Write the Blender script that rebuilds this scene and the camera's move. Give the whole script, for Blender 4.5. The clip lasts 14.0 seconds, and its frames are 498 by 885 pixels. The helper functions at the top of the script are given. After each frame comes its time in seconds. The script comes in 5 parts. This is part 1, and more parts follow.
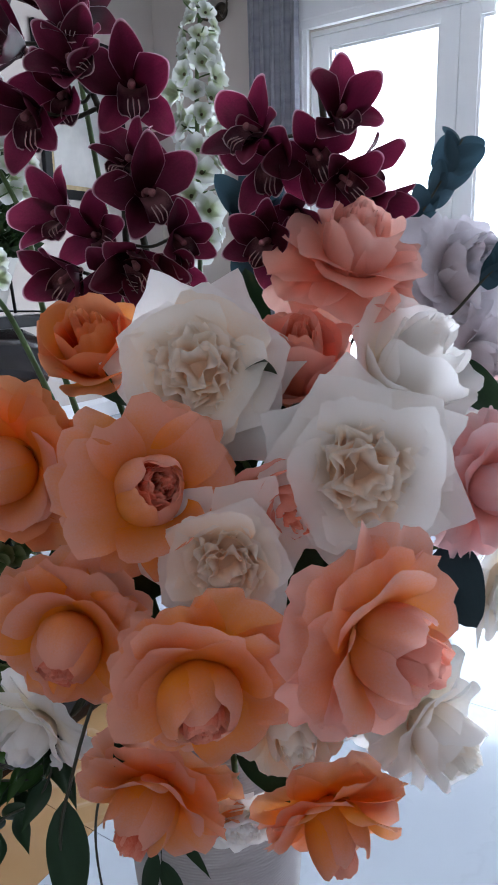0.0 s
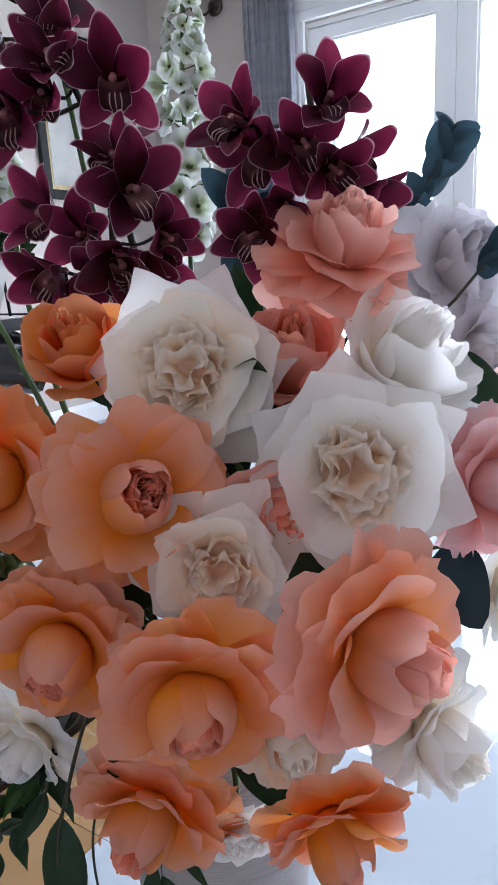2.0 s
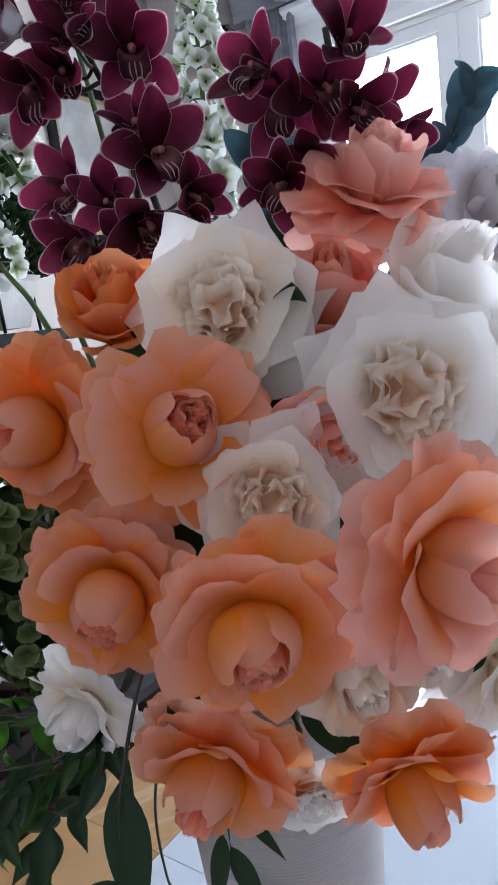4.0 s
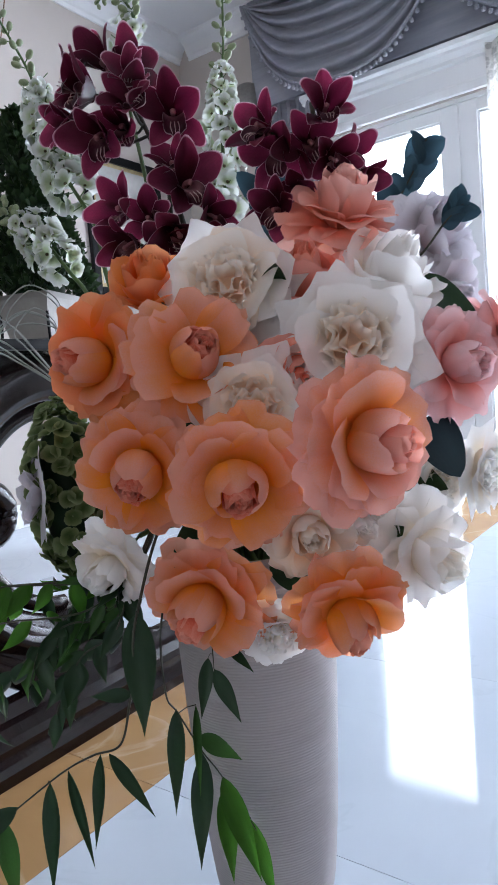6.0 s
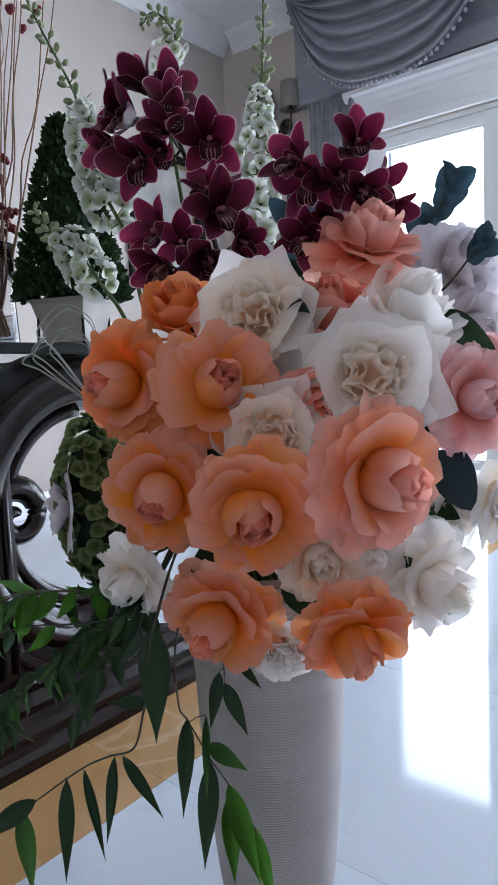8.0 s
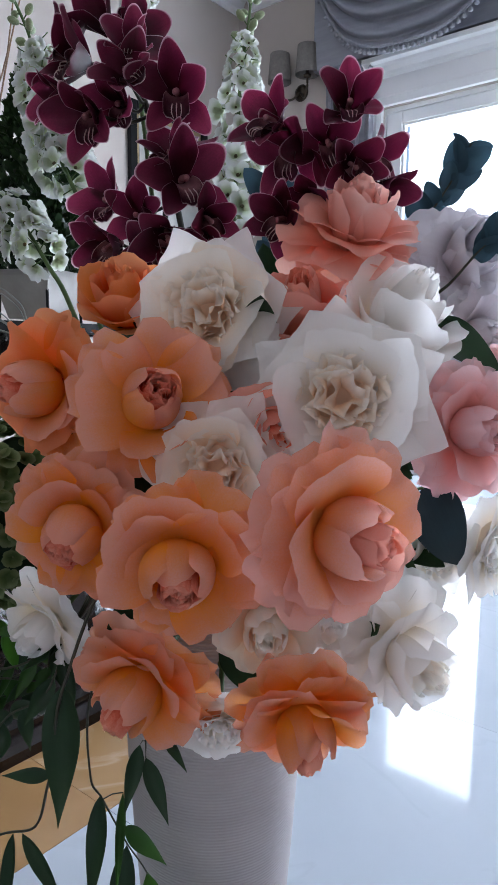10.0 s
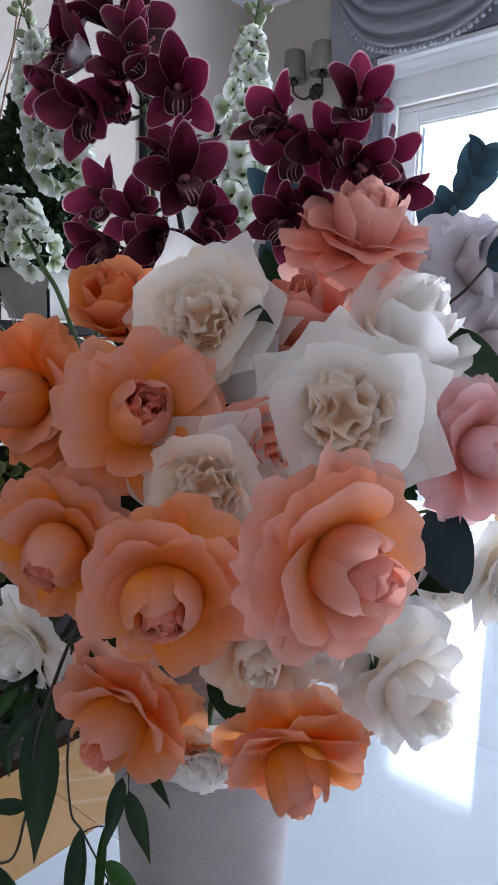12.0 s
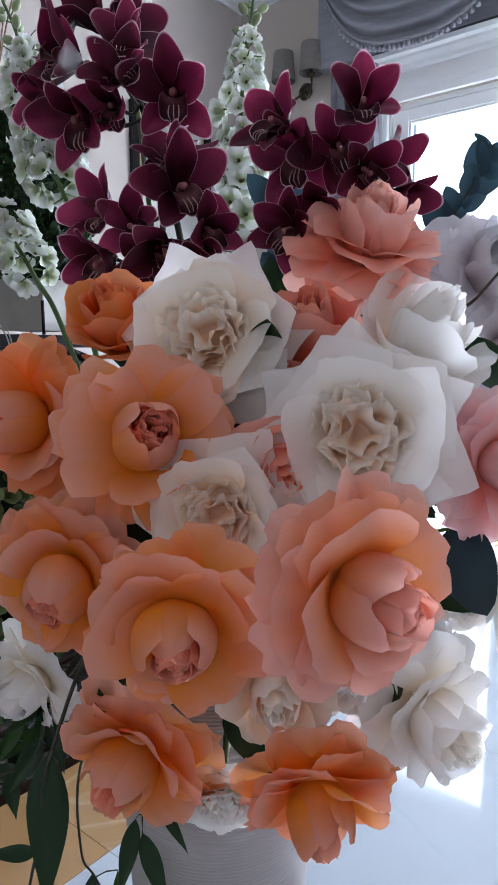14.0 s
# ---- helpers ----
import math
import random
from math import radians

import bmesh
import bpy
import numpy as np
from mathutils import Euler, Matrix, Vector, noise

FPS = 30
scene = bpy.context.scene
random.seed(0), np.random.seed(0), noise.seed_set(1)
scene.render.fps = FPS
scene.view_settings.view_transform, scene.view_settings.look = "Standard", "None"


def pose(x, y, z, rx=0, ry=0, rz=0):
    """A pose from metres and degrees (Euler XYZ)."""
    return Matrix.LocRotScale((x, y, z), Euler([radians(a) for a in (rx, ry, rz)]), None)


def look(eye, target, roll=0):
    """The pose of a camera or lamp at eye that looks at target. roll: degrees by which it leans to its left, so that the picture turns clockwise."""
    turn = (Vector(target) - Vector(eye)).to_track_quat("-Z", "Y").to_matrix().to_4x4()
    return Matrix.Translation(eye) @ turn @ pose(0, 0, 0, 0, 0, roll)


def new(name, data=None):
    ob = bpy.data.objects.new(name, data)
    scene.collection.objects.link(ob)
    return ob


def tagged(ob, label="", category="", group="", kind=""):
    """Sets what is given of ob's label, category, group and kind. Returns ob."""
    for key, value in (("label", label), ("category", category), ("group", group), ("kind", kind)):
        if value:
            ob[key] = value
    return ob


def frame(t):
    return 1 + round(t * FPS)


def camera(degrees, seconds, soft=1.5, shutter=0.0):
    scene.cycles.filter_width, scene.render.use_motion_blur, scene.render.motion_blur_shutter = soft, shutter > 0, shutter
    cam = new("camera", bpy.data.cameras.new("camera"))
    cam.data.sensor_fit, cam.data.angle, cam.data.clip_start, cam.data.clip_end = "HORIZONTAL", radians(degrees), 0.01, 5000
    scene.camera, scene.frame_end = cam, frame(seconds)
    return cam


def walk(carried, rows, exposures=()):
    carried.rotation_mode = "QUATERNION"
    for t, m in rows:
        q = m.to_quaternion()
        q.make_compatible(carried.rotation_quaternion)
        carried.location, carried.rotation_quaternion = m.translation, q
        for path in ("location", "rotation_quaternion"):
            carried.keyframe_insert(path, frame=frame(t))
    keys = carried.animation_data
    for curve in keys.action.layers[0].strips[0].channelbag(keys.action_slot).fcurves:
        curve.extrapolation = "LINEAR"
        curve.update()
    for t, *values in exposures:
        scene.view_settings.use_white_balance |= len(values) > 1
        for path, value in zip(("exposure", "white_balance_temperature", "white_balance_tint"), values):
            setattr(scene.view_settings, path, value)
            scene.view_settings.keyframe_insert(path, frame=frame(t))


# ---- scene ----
cam = camera(40.8, 14.0, shutter=0.25)
METRES, EYE, TILT, LEAN, TURN = 0.8, 0.81, -13.87, 1.414, 0.165
ROWS = [
    (0.0, 0.0, 0.0, 0.0, -0.0, 0.0, -0.0),
    (0.5, -0.0077, 0.0243, 0.0014, 2.02, 0.26, 0.06),
    (1.0, -0.0109, 0.0209, 0.0014, 2.06, 0.17, 0.35),
    (1.5, 0.0046, 0.026, 0.0064, 1.33, -0.32, 1.53),
    (2.0, 0.0151, 0.0212, 0.0044, 0.66, -0.3, 1.46),
    (4.5, -0.0052, 0.0653, -0.1731, 3.62, 3.7, 5.55),
    (5.0, 0.0075, 0.0357, -0.2638, 2.63, 3.14, 2.86),
    (5.5, 0.0266, -0.0612, -0.2885, 3.61, 5.15, 0.41),
    (6.0, 0.0189, -0.1763, -0.2671, 3.86, 9.03, 2.48),
    (6.5, 0.0233, -0.2319, -0.272, 1.63, 9.09, 4.49),
    (7.0, 0.0025, -0.2418, -0.2683, 2.18, 8.33, 3.76),
    (7.5, 0.0016, -0.2264, -0.2479, 4.89, 7.39, 1.21),
    (8.0, 0.0355, -0.2185, -0.2269, 5.94, 8.17, -0.34),
    (10.5, 0.0832, -0.0446, -0.1317, 6.22, 5.57, -4.06),
    (11.0, 0.084, -0.0439, -0.1231, 6.89, 6.66, -4.46),
    (11.5, 0.0915, -0.0395, -0.1178, 6.5, 6.33, -4.56),
    (12.0, 0.0906, -0.0256, -0.1215, 6.57, 5.71, -4.53),
    (12.5, 0.0844, -0.0226, -0.1163, 6.59, 6.09, -4.3),
    (13.0, 0.0818, -0.0171, -0.1095, 6.72, 6.26, -4.37),
    (13.5, 0.082, -0.0087, -0.103, 6.64, 6.31, -3.65),
    (14.0, 0.0734, 0.0021, -0.1001, 6.46, 5.79, -3.01),
]
EXPOSURES = [(t, stops + 0.12, 6150, 12) for t, stops in ((0.0, -0.28), (1.0, -0.2), (2.0, 0.0), (4.5, 0.0), (5.0, 0.3), (5.5, 0.25), (6.0, -0.05), (6.5, -0.3), (7.0, -0.52), (7.5, -0.45), (8.0, -0.3), (10.5, -0.2), (14.0, -0.12))]
walk(cam, [(t, pose(0, 0, EYE, TILT, LEAN, TURN) @ pose(METRES * x, METRES * y, METRES * z, 90 + pitch, roll, yaw)) for t, x, y, z, yaw, pitch, roll in ROWS], EXPOSURES)
# the bouquet leans a little in its upright vase
BOUQUET = pose(0, 0, EYE, TILT, LEAN, TURN) @ pose(0, 0, 1.10, -17.5, 3.8, 0.0).inverted()
R32 = radians(-32.0)
ROOM = Matrix.Rotation(R32, 4, "Z")          # room axes: u along the window wall, v towards it

# ---- world and light ----
world = bpy.data.worlds.new("sky")
scene.world = world
world.use_nodes = True
wn = world.node_tree
sky = wn.nodes.new("ShaderNodeTexSky")
sky.sky_type, sky.sun_disc = "NISHITA", False
sky.sun_elevation, sky.sun_rotation = radians(49), radians(310)
wn.links.new(sky.outputs[0], wn.nodes["Background"].inputs[0])
wn.nodes["Background"].inputs[1].default_value = 0.12

sun = new("sun", bpy.data.lights.new("sun", "SUN"))
sun.data.energy, sun.data.angle, sun.data.color = 2.5, radians(0.6), (1.0, 0.95, 0.88)
sun.matrix_world = look(ROOM @ Vector((-6.0, 1.0, 7.0)), (0, 0, 0))


def sky_or_fill_light(u, v, z, w, h, watts, turn=0.0, colour=(0.80, 0.89, 1.0)):
    lamp = new("sky_or_fill_light", bpy.data.lights.new("sky_or_fill_light", "AREA"))
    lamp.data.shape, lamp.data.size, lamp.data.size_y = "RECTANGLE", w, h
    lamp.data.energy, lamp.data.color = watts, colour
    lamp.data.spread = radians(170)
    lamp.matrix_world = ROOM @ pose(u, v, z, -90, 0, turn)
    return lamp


sky_or_fill_light(0.28, 3.90, 1.08, 4.2, 2.05, 245)
# fill behind an unseen rear window, added to brighten the blooms from the front
sky_or_fill_light(0.5, -3.02, 1.6, 2.6, 1.5, 8, 180, (1.0, 0.95, 0.90))

# ---- materials ----


def material(name, rough=0.5, metal=0.0, spec=0.5):
    m = bpy.data.materials.new(name)
    m.use_nodes = True
    b = m.node_tree.nodes["Principled BSDF"]
    b.inputs["Roughness"].default_value, b.inputs["Metallic"].default_value = rough, metal
    b.inputs["Specular IOR Level"].default_value = spec
    return m, m.node_tree.nodes, m.node_tree.links, b


def ramp(nodes, stops):
    r = nodes.new("ShaderNodeValToRGB")
    while len(r.color_ramp.elements) < len(stops):
        r.color_ramp.elements.new(0.5)
    for e, (p, c) in zip(r.color_ramp.elements, stops):
        e.position, e.color = p, (*c, 1)
    return r


def noise_node(nodes, links, scale, detail=4.0, coord="Object", stretch=None):
    c = nodes.new("ShaderNodeTexCoord")
    n = nodes.new("ShaderNodeTexNoise")
    n.inputs["Scale"].default_value, n.inputs["Detail"].default_value = scale, detail
    if stretch:
        m = nodes.new("ShaderNodeMapping")
        m.inputs["Scale"].default_value = stretch
        links.new(c.outputs[coord], m.inputs[0])
        links.new(m.outputs[0], n.inputs["Vector"])
    else:
        links.new(c.outputs[coord], n.inputs["Vector"])
    return n


def bump(nodes, links, b, height, strength, distance):
    k = nodes.new("ShaderNodeBump")
    k.inputs["Strength"].default_value, k.inputs["Distance"].default_value = strength, distance
    links.new(height, k.inputs["Height"])
    links.new(k.outputs[0], b.inputs["Normal"])
    return k


def mottled(name, a, b2, scale, rough=0.5, metal=0.0, bump_scale=None, bump_dist=0.001, spec=0.5, stretch=None):
    """A surface of two near colours in soft patches, with fine relief."""
    m, nodes, links, b = material(name, rough, metal, spec)
    n = noise_node(nodes, links, scale, 6.0, stretch=stretch)
    r = ramp(nodes, [(0.3, a), (0.7, b2)])
    links.new(n.outputs["Fac"], r.inputs[0])
    links.new(r.outputs[0], b.inputs["Base Color"])
    if bump_scale:
        n2 = noise_node(nodes, links, bump_scale, 3.0, stretch=stretch)
        bump(nodes, links, b, n2.outputs["Fac"], 0.5, bump_dist)
    return m


def petal_material(name, base, mid, edge, through_light=0.5, vein=0.3, rim=None, rough=0.55):
    """Petals: colour runs from the base to the rim along the petal, fine veins, and light passes through."""
    m, nodes, links, b = material(name, rough, 0.0, 0.25)
    uv = nodes.new("ShaderNodeUVMap")
    sep = nodes.new("ShaderNodeSeparateXYZ")
    links.new(uv.outputs[0], sep.inputs[0])
    patch = noise_node(nodes, links, 45.0, 3.0)
    info = nodes.new("ShaderNodeObjectInfo")
    add = nodes.new("ShaderNodeMath")
    add.operation = "MULTIPLY_ADD"
    add.inputs[1].default_value, add.inputs[2].default_value = 0.35, -0.175
    links.new(patch.outputs["Fac"], add.inputs[0])
    add2 = nodes.new("ShaderNodeMath")
    links.new(sep.outputs["Y"], add2.inputs[0])
    links.new(add.outputs[0], add2.inputs[1])
    shift = nodes.new("ShaderNodeMath")
    shift.operation = "MULTIPLY_ADD"
    shift.inputs[1].default_value, shift.inputs[2].default_value = 0.34, -0.17
    links.new(info.outputs["Random"], shift.inputs[0])
    add3 = nodes.new("ShaderNodeMath")
    links.new(add2.outputs[0], add3.inputs[0])
    links.new(shift.outputs[0], add3.inputs[1])
    r = ramp(nodes, [(0.36, base), (0.66, mid), (1.0, edge)])
    links.new(add3.outputs[0], r.inputs[0])
    # veins fan out along the petal
    mp = nodes.new("ShaderNodeMapping")
    mp.inputs["Scale"].default_value = (13.0, 1.1, 1.0)
    links.new(uv.outputs[0], mp.inputs[0])
    v = nodes.new("ShaderNodeTexNoise")
    v.inputs["Scale"].default_value, v.inputs["Detail"].default_value = 1.0, 3.0
    links.new(mp.outputs[0], v.inputs["Vector"])
    mix = nodes.new("ShaderNodeMix")
    mix.data_type, mix.blend_type = "RGBA", "MULTIPLY"
    mix.inputs["Factor"].default_value = vein
    vr = ramp(nodes, [(0.3, (0.84, 0.80, 0.80)), (0.7, (1, 1, 1))])
    links.new(v.outputs["Fac"], vr.inputs[0])
    links.new(r.outputs[0], mix.inputs[6])
    links.new(vr.outputs[0], mix.inputs[7])
    colour = mix.outputs[2]
    if rim:
        # pale margin all round the petal
        d = nodes.new("ShaderNodeMath")
        d.operation = "MULTIPLY_ADD"
        d.inputs[1].default_value, d.inputs[2].default_value = 2.0, -1.0
        links.new(sep.outputs["X"], d.inputs[0])
        ab = nodes.new("ShaderNodeMath")
        ab.operation = "ABSOLUTE"
        links.new(d.outputs[0], ab.inputs[0])
        mx = nodes.new("ShaderNodeMath")
        mx.operation = "MAXIMUM"
        links.new(ab.outputs[0], mx.inputs[0])
        links.new(sep.outputs["Y"], mx.inputs[1])
        rr = ramp(nodes, [(0.955, (0, 0, 0)), (1.0, (1, 1, 1))])
        links.new(mx.outputs[0], rr.inputs[0])
        mix2 = nodes.new("ShaderNodeMix")
        mix2.data_type = "RGBA"
        mix2.inputs[7].default_value = (*rim, 1)
        links.new(rr.outputs[0], mix2.inputs["Factor"])
        links.new(colour, mix2.inputs[6])
        colour = mix2.outputs[2]
    links.new(colour, b.inputs["Base Color"])
    bump(nodes, links, b, v.outputs["Fac"], 0.25, 0.0005)
    t = nodes.new("ShaderNodeBsdfTranslucent")
    links.new(colour, t.inputs[0])
    ms = nodes.new("ShaderNodeMixShader")
    ms.inputs[0].default_value = through_light
    links.new(b.outputs[0], ms.inputs[1])
    links.new(t.outputs[0], ms.inputs[2])
    links.new(ms.outputs[0], nodes["Material Output"].inputs[0])
    return m


PEACH = petal_material("peach_petal", (0.97, 0.38, 0.03), (0.92, 0.38, 0.135), (0.90, 0.48, 0.35), 0.55, 0.14)
PEACH_PINK = petal_material("pink_peach_petal", (0.94, 0.40, 0.09), (0.91, 0.41, 0.23), (0.90, 0.52, 0.44), 0.55, 0.14)
CORAL_IN = petal_material("coral_inner_petal", (0.62, 0.06, 0.03), (0.80, 0.19, 0.10), (0.92, 0.42, 0.30), 0.4, 0.15)
ORANGE = petal_material("orange_petal", (0.90, 0.29, 0.025), (0.90, 0.31, 0.07), (0.90, 0.39, 0.19), 0.55, 0.14)
CORAL = petal_material("coral_petal", (0.90, 0.34, 0.20), (0.90, 0.37, 0.26), (0.91, 0.46, 0.37), 0.55, 0.14)
PINK = petal_material("pink_petal", (0.92, 0.46, 0.38), (0.92, 0.53, 0.50), (0.93, 0.66, 0.66), 0.55, 0.12)
BLUSH = petal_material("blush_petal", (0.90, 0.41, 0.28), (0.90, 0.47, 0.37), (0.90, 0.55, 0.47), 0.55, 0.12)
WHITE = petal_material("white_petal", (0.98, 0.90, 0.78), (0.98, 0.94, 0.90), (0.98, 0.96, 0.94), 0.6, 0.04)
CREAM = petal_material("cream_petal", (0.99, 0.76, 0.56), (0.98, 0.87, 0.75), (0.98, 0.94, 0.88), 0.6, 0.06)
BURGUNDY = petal_material("burgundy_tepal", (0.045, 0.003, 0.011), (0.085, 0.006, 0.022), (0.17, 0.014, 0.046), 0.5, 0.95,
                          rim=(0.62, 0.40, 0.46), rough=0.4)
LIP = petal_material("orchid_lip", (0.22, 0.09, 0.10), (0.05, 0.004, 0.014), (0.045, 0.005, 0.014), 0.2, 0.8, rim=(0.66, 0.50, 0.50), rough=0.4)
FLORET = petal_material("white_floret", (0.46, 0.52, 0.34), (0.64, 0.66, 0.60), (0.72, 0.73, 0.71), 0.5, 0.15)
LEAF = petal_material("glossy_leaf", (0.035, 0.09, 0.02), (0.045, 0.12, 0.024), (0.055, 0.13, 0.026), 0.45, 0.5, rough=0.35)
# brighter green than LEAF: light from behind the leaf put into the colour
LEAF_BACKLIT = petal_material("backlit_leaf", (0.05, 0.15, 0.015), (0.065, 0.20, 0.02), (0.08, 0.23, 0.025), 0.55, 0.5, rough=0.35)
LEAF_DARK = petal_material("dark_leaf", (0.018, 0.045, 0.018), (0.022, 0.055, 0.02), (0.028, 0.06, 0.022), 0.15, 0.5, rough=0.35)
NAVY_LEAF = petal_material("blue_green_leaf", (0.016, 0.030, 0.038), (0.020, 0.038, 0.046), (0.024, 0.042, 0.05), 0.12, 0.6, rough=0.5)
EUCALYPT = petal_material("eucalyptus_leaf", (0.035, 0.075, 0.10), (0.045, 0.095, 0.125), (0.055, 0.115, 0.15), 0.2, 0.4, rough=0.6)
BOX_LEAF = petal_material("box_leaf", (0.02, 0.045, 0.015), (0.028, 0.06, 0.018), (0.04, 0.075, 0.025), 0.15, 0.3, rough=0.5)
HYDRANGEA = petal_material("green_hydrangea", (0.09, 0.14, 0.04), (0.15, 0.20, 0.07), (0.24, 0.29, 0.13), 0.4, 0.3)
MAGNOLIA = petal_material("lilac_white_petal", (0.72, 0.66, 0.68), (0.80, 0.76, 0.80), (0.84, 0.81, 0.85), 0.35, 0.3)
STEM = mottled("green_stem", (0.05, 0.10, 0.025), (0.09, 0.15, 0.04), 40, 0.5)
DARK_STEM = mottled("dark_stem", (0.018, 0.022, 0.01), (0.04, 0.034, 0.016), 60, 0.5)
BUD = mottled("bud_green", (0.13, 0.19, 0.07), (0.36, 0.40, 0.24), 60, 0.5)
YELLOW_SPOT = mottled("bee_dark", (0.05, 0.04, 0.02), (0.18, 0.15, 0.07), 300, 0.7)
COLUMN = mottled("orchid_column", (0.16, 0.04, 0.05), (0.34, 0.14, 0.15), 200, 0.5)
TWIG = mottled("twig", (0.16, 0.09, 0.05), (0.28, 0.17, 0.09), 80, 0.7, bump_scale=200)
RED = mottled("red_blossom", (0.13, 0.01, 0.014), (0.22, 0.018, 0.022), 120, 0.5)
WALL = mottled("wall_paint", (0.50, 0.44, 0.395), (0.54, 0.48, 0.435), 1.2, 0.75, bump_scale=220, bump_dist=0.0006)
CEIL = mottled("ceiling_paint", (0.72, 0.71, 0.71), (0.76, 0.75, 0.75), 1.0, 0.85, bump_scale=220, bump_dist=0.0005)
GLOSS_WHITE = mottled("white_joinery_paint", (0.84, 0.84, 0.84), (0.88, 0.88, 0.88), 3.0, 0.35, bump_scale=60, bump_dist=0.0004)
STUCCO = mottled("outside_plaster", (0.75, 0.74, 0.72), (0.8, 0.79, 0.77), 2.0, 0.9)
PAVING = mottled("outside_paving", (0.55, 0.54, 0.52), (0.65, 0.64, 0.62), 2.0, 0.8)
DRAPE = mottled("grey_satin", (0.20, 0.20, 0.235), (0.27, 0.27, 0.30), 5.0, 0.38, bump_scale=500, bump_dist=0.0004, stretch=(1, 1, 6))
FRINGE = mottled("grey_fringe", (0.22, 0.22, 0.25), (0.32, 0.32, 0.35), 120, 0.8)
DARKWOOD = mottled("dark_polished_wood", (0.005, 0.003, 0.003), (0.016, 0.007, 0.006), 9.0, 0.20, bump_scale=30, bump_dist=0.0004, spec=0.36, stretch=(1, 6, 1))
BLACK = mottled("black_lacquer", (0.006, 0.006, 0.007), (0.012, 0.012, 0.013), 8, 0.3, spec=0.2)
POT = mottled("grey_clay", (0.33, 0.31, 0.28), (0.42, 0.40, 0.37), 14, 0.8, bump_scale=90)
SHADE = mottled("sconce_fabric", (0.20, 0.18, 0.165), (0.25, 0.23, 0.21), 60, 0.9)
BRONZE = mottled("dark_bronze", (0.06, 0.045, 0.035), (0.1, 0.08, 0.06), 30, 0.4, 0.8)
MAT_BOARD = mottled("picture_board", (0.30, 0.30, 0.28), (0.6, 0.58, 0.54), 4, 0.6)
GOLD = mottled("gilded_slip", (0.35, 0.26, 0.14), (0.5, 0.4, 0.22), 30, 0.4, 0.6)
SILVER_GRASS = mottled("steel_grass", (0.22, 0.25, 0.22), (0.36, 0.38, 0.35), 60, 0.3)


def vase_material():
    m, nodes, links, b = material("matt_ceramic", 0.55, 0.0, 0.4)
    n = noise_node(nodes, links, 9.0, 5.0)
    r = ramp(nodes, [(0.3, (0.41, 0.37, 0.36)), (0.7, (0.46, 0.42, 0.41))])
    links.new(n.outputs["Fac"], r.inputs[0])
    links.new(r.outputs[0], b.inputs["Base Color"])
    w = nodes.new("ShaderNodeTexWave")
    w.bands_direction = "Z"
    w.inputs["Scale"].default_value, w.inputs["Distortion"].default_value = 95.0, 0.0
    c = nodes.new("ShaderNodeTexCoord")
    links.new(c.outputs["Object"], w.inputs["Vector"])
    bump(nodes, links, b, w.outputs["Fac"], 0.5, 0.0008)
    return m


CERAMIC = vase_material()


def tile_material(name, a, b2, vein, rough):
    m, nodes, links, b = material(name, rough, 0.0, 0.6)
    info = nodes.new("ShaderNodeObjectInfo")
    n = noise_node(nodes, links, 2.2, 8.0)
    n.inputs["Distortion"].default_value = 1.4
    r = ramp(nodes, [(0.30, a), (0.49, b2), (0.5, vein), (0.52, b2), (0.8, a)])
    links.new(n.outputs["Fac"], r.inputs[0])
    hs = nodes.new("ShaderNodeHueSaturation")
    mr = nodes.new("ShaderNodeMapRange")
    mr.inputs["To Min"].default_value, mr.inputs["To Max"].default_value = 0.94, 1.04
    links.new(info.outputs["Random"], mr.inputs[0])
    links.new(mr.outputs[0], hs.inputs["Value"])
    links.new(r.outputs[0], hs.inputs["Color"])
    links.new(hs.outputs[0], b.inputs["Base Color"])
    n2 = noise_node(nodes, links, 6.0, 2.0)
    mr2 = nodes.new("ShaderNodeMapRange")
    mr2.inputs["To Min"].default_value, mr2.inputs["To Max"].default_value = rough * 0.6, rough * 1.6
    links.new(n2.outputs["Fac"], mr2.inputs[0])
    links.new(mr2.outputs[0], b.inputs["Roughness"])
    return m


TILE = tile_material("polished_white_tile", (0.50, 0.55, 0.61), (0.52, 0.57, 0.63), (0.495, 0.545, 0.605), 0.045)
TAN = tile_material("tan_marble", (0.36, 0.20, 0.085), (0.41, 0.24, 0.105), (0.50, 0.34, 0.20), 0.06)
GROUT = mottled("grout", (0.46, 0.50, 0.55), (0.49, 0.53, 0.58), 30, 0.12)


def glass_material(name, tint=(1, 1, 1), rough=0.0):
    m, nodes, links, b = material(name, rough)
    b.inputs["Base Color"].default_value = (*tint, 1)
    b.inputs["Transmission Weight"].default_value = 1.0
    b.inputs["IOR"].default_value = 1.45
    return m


GLASS = glass_material("clear_glass")


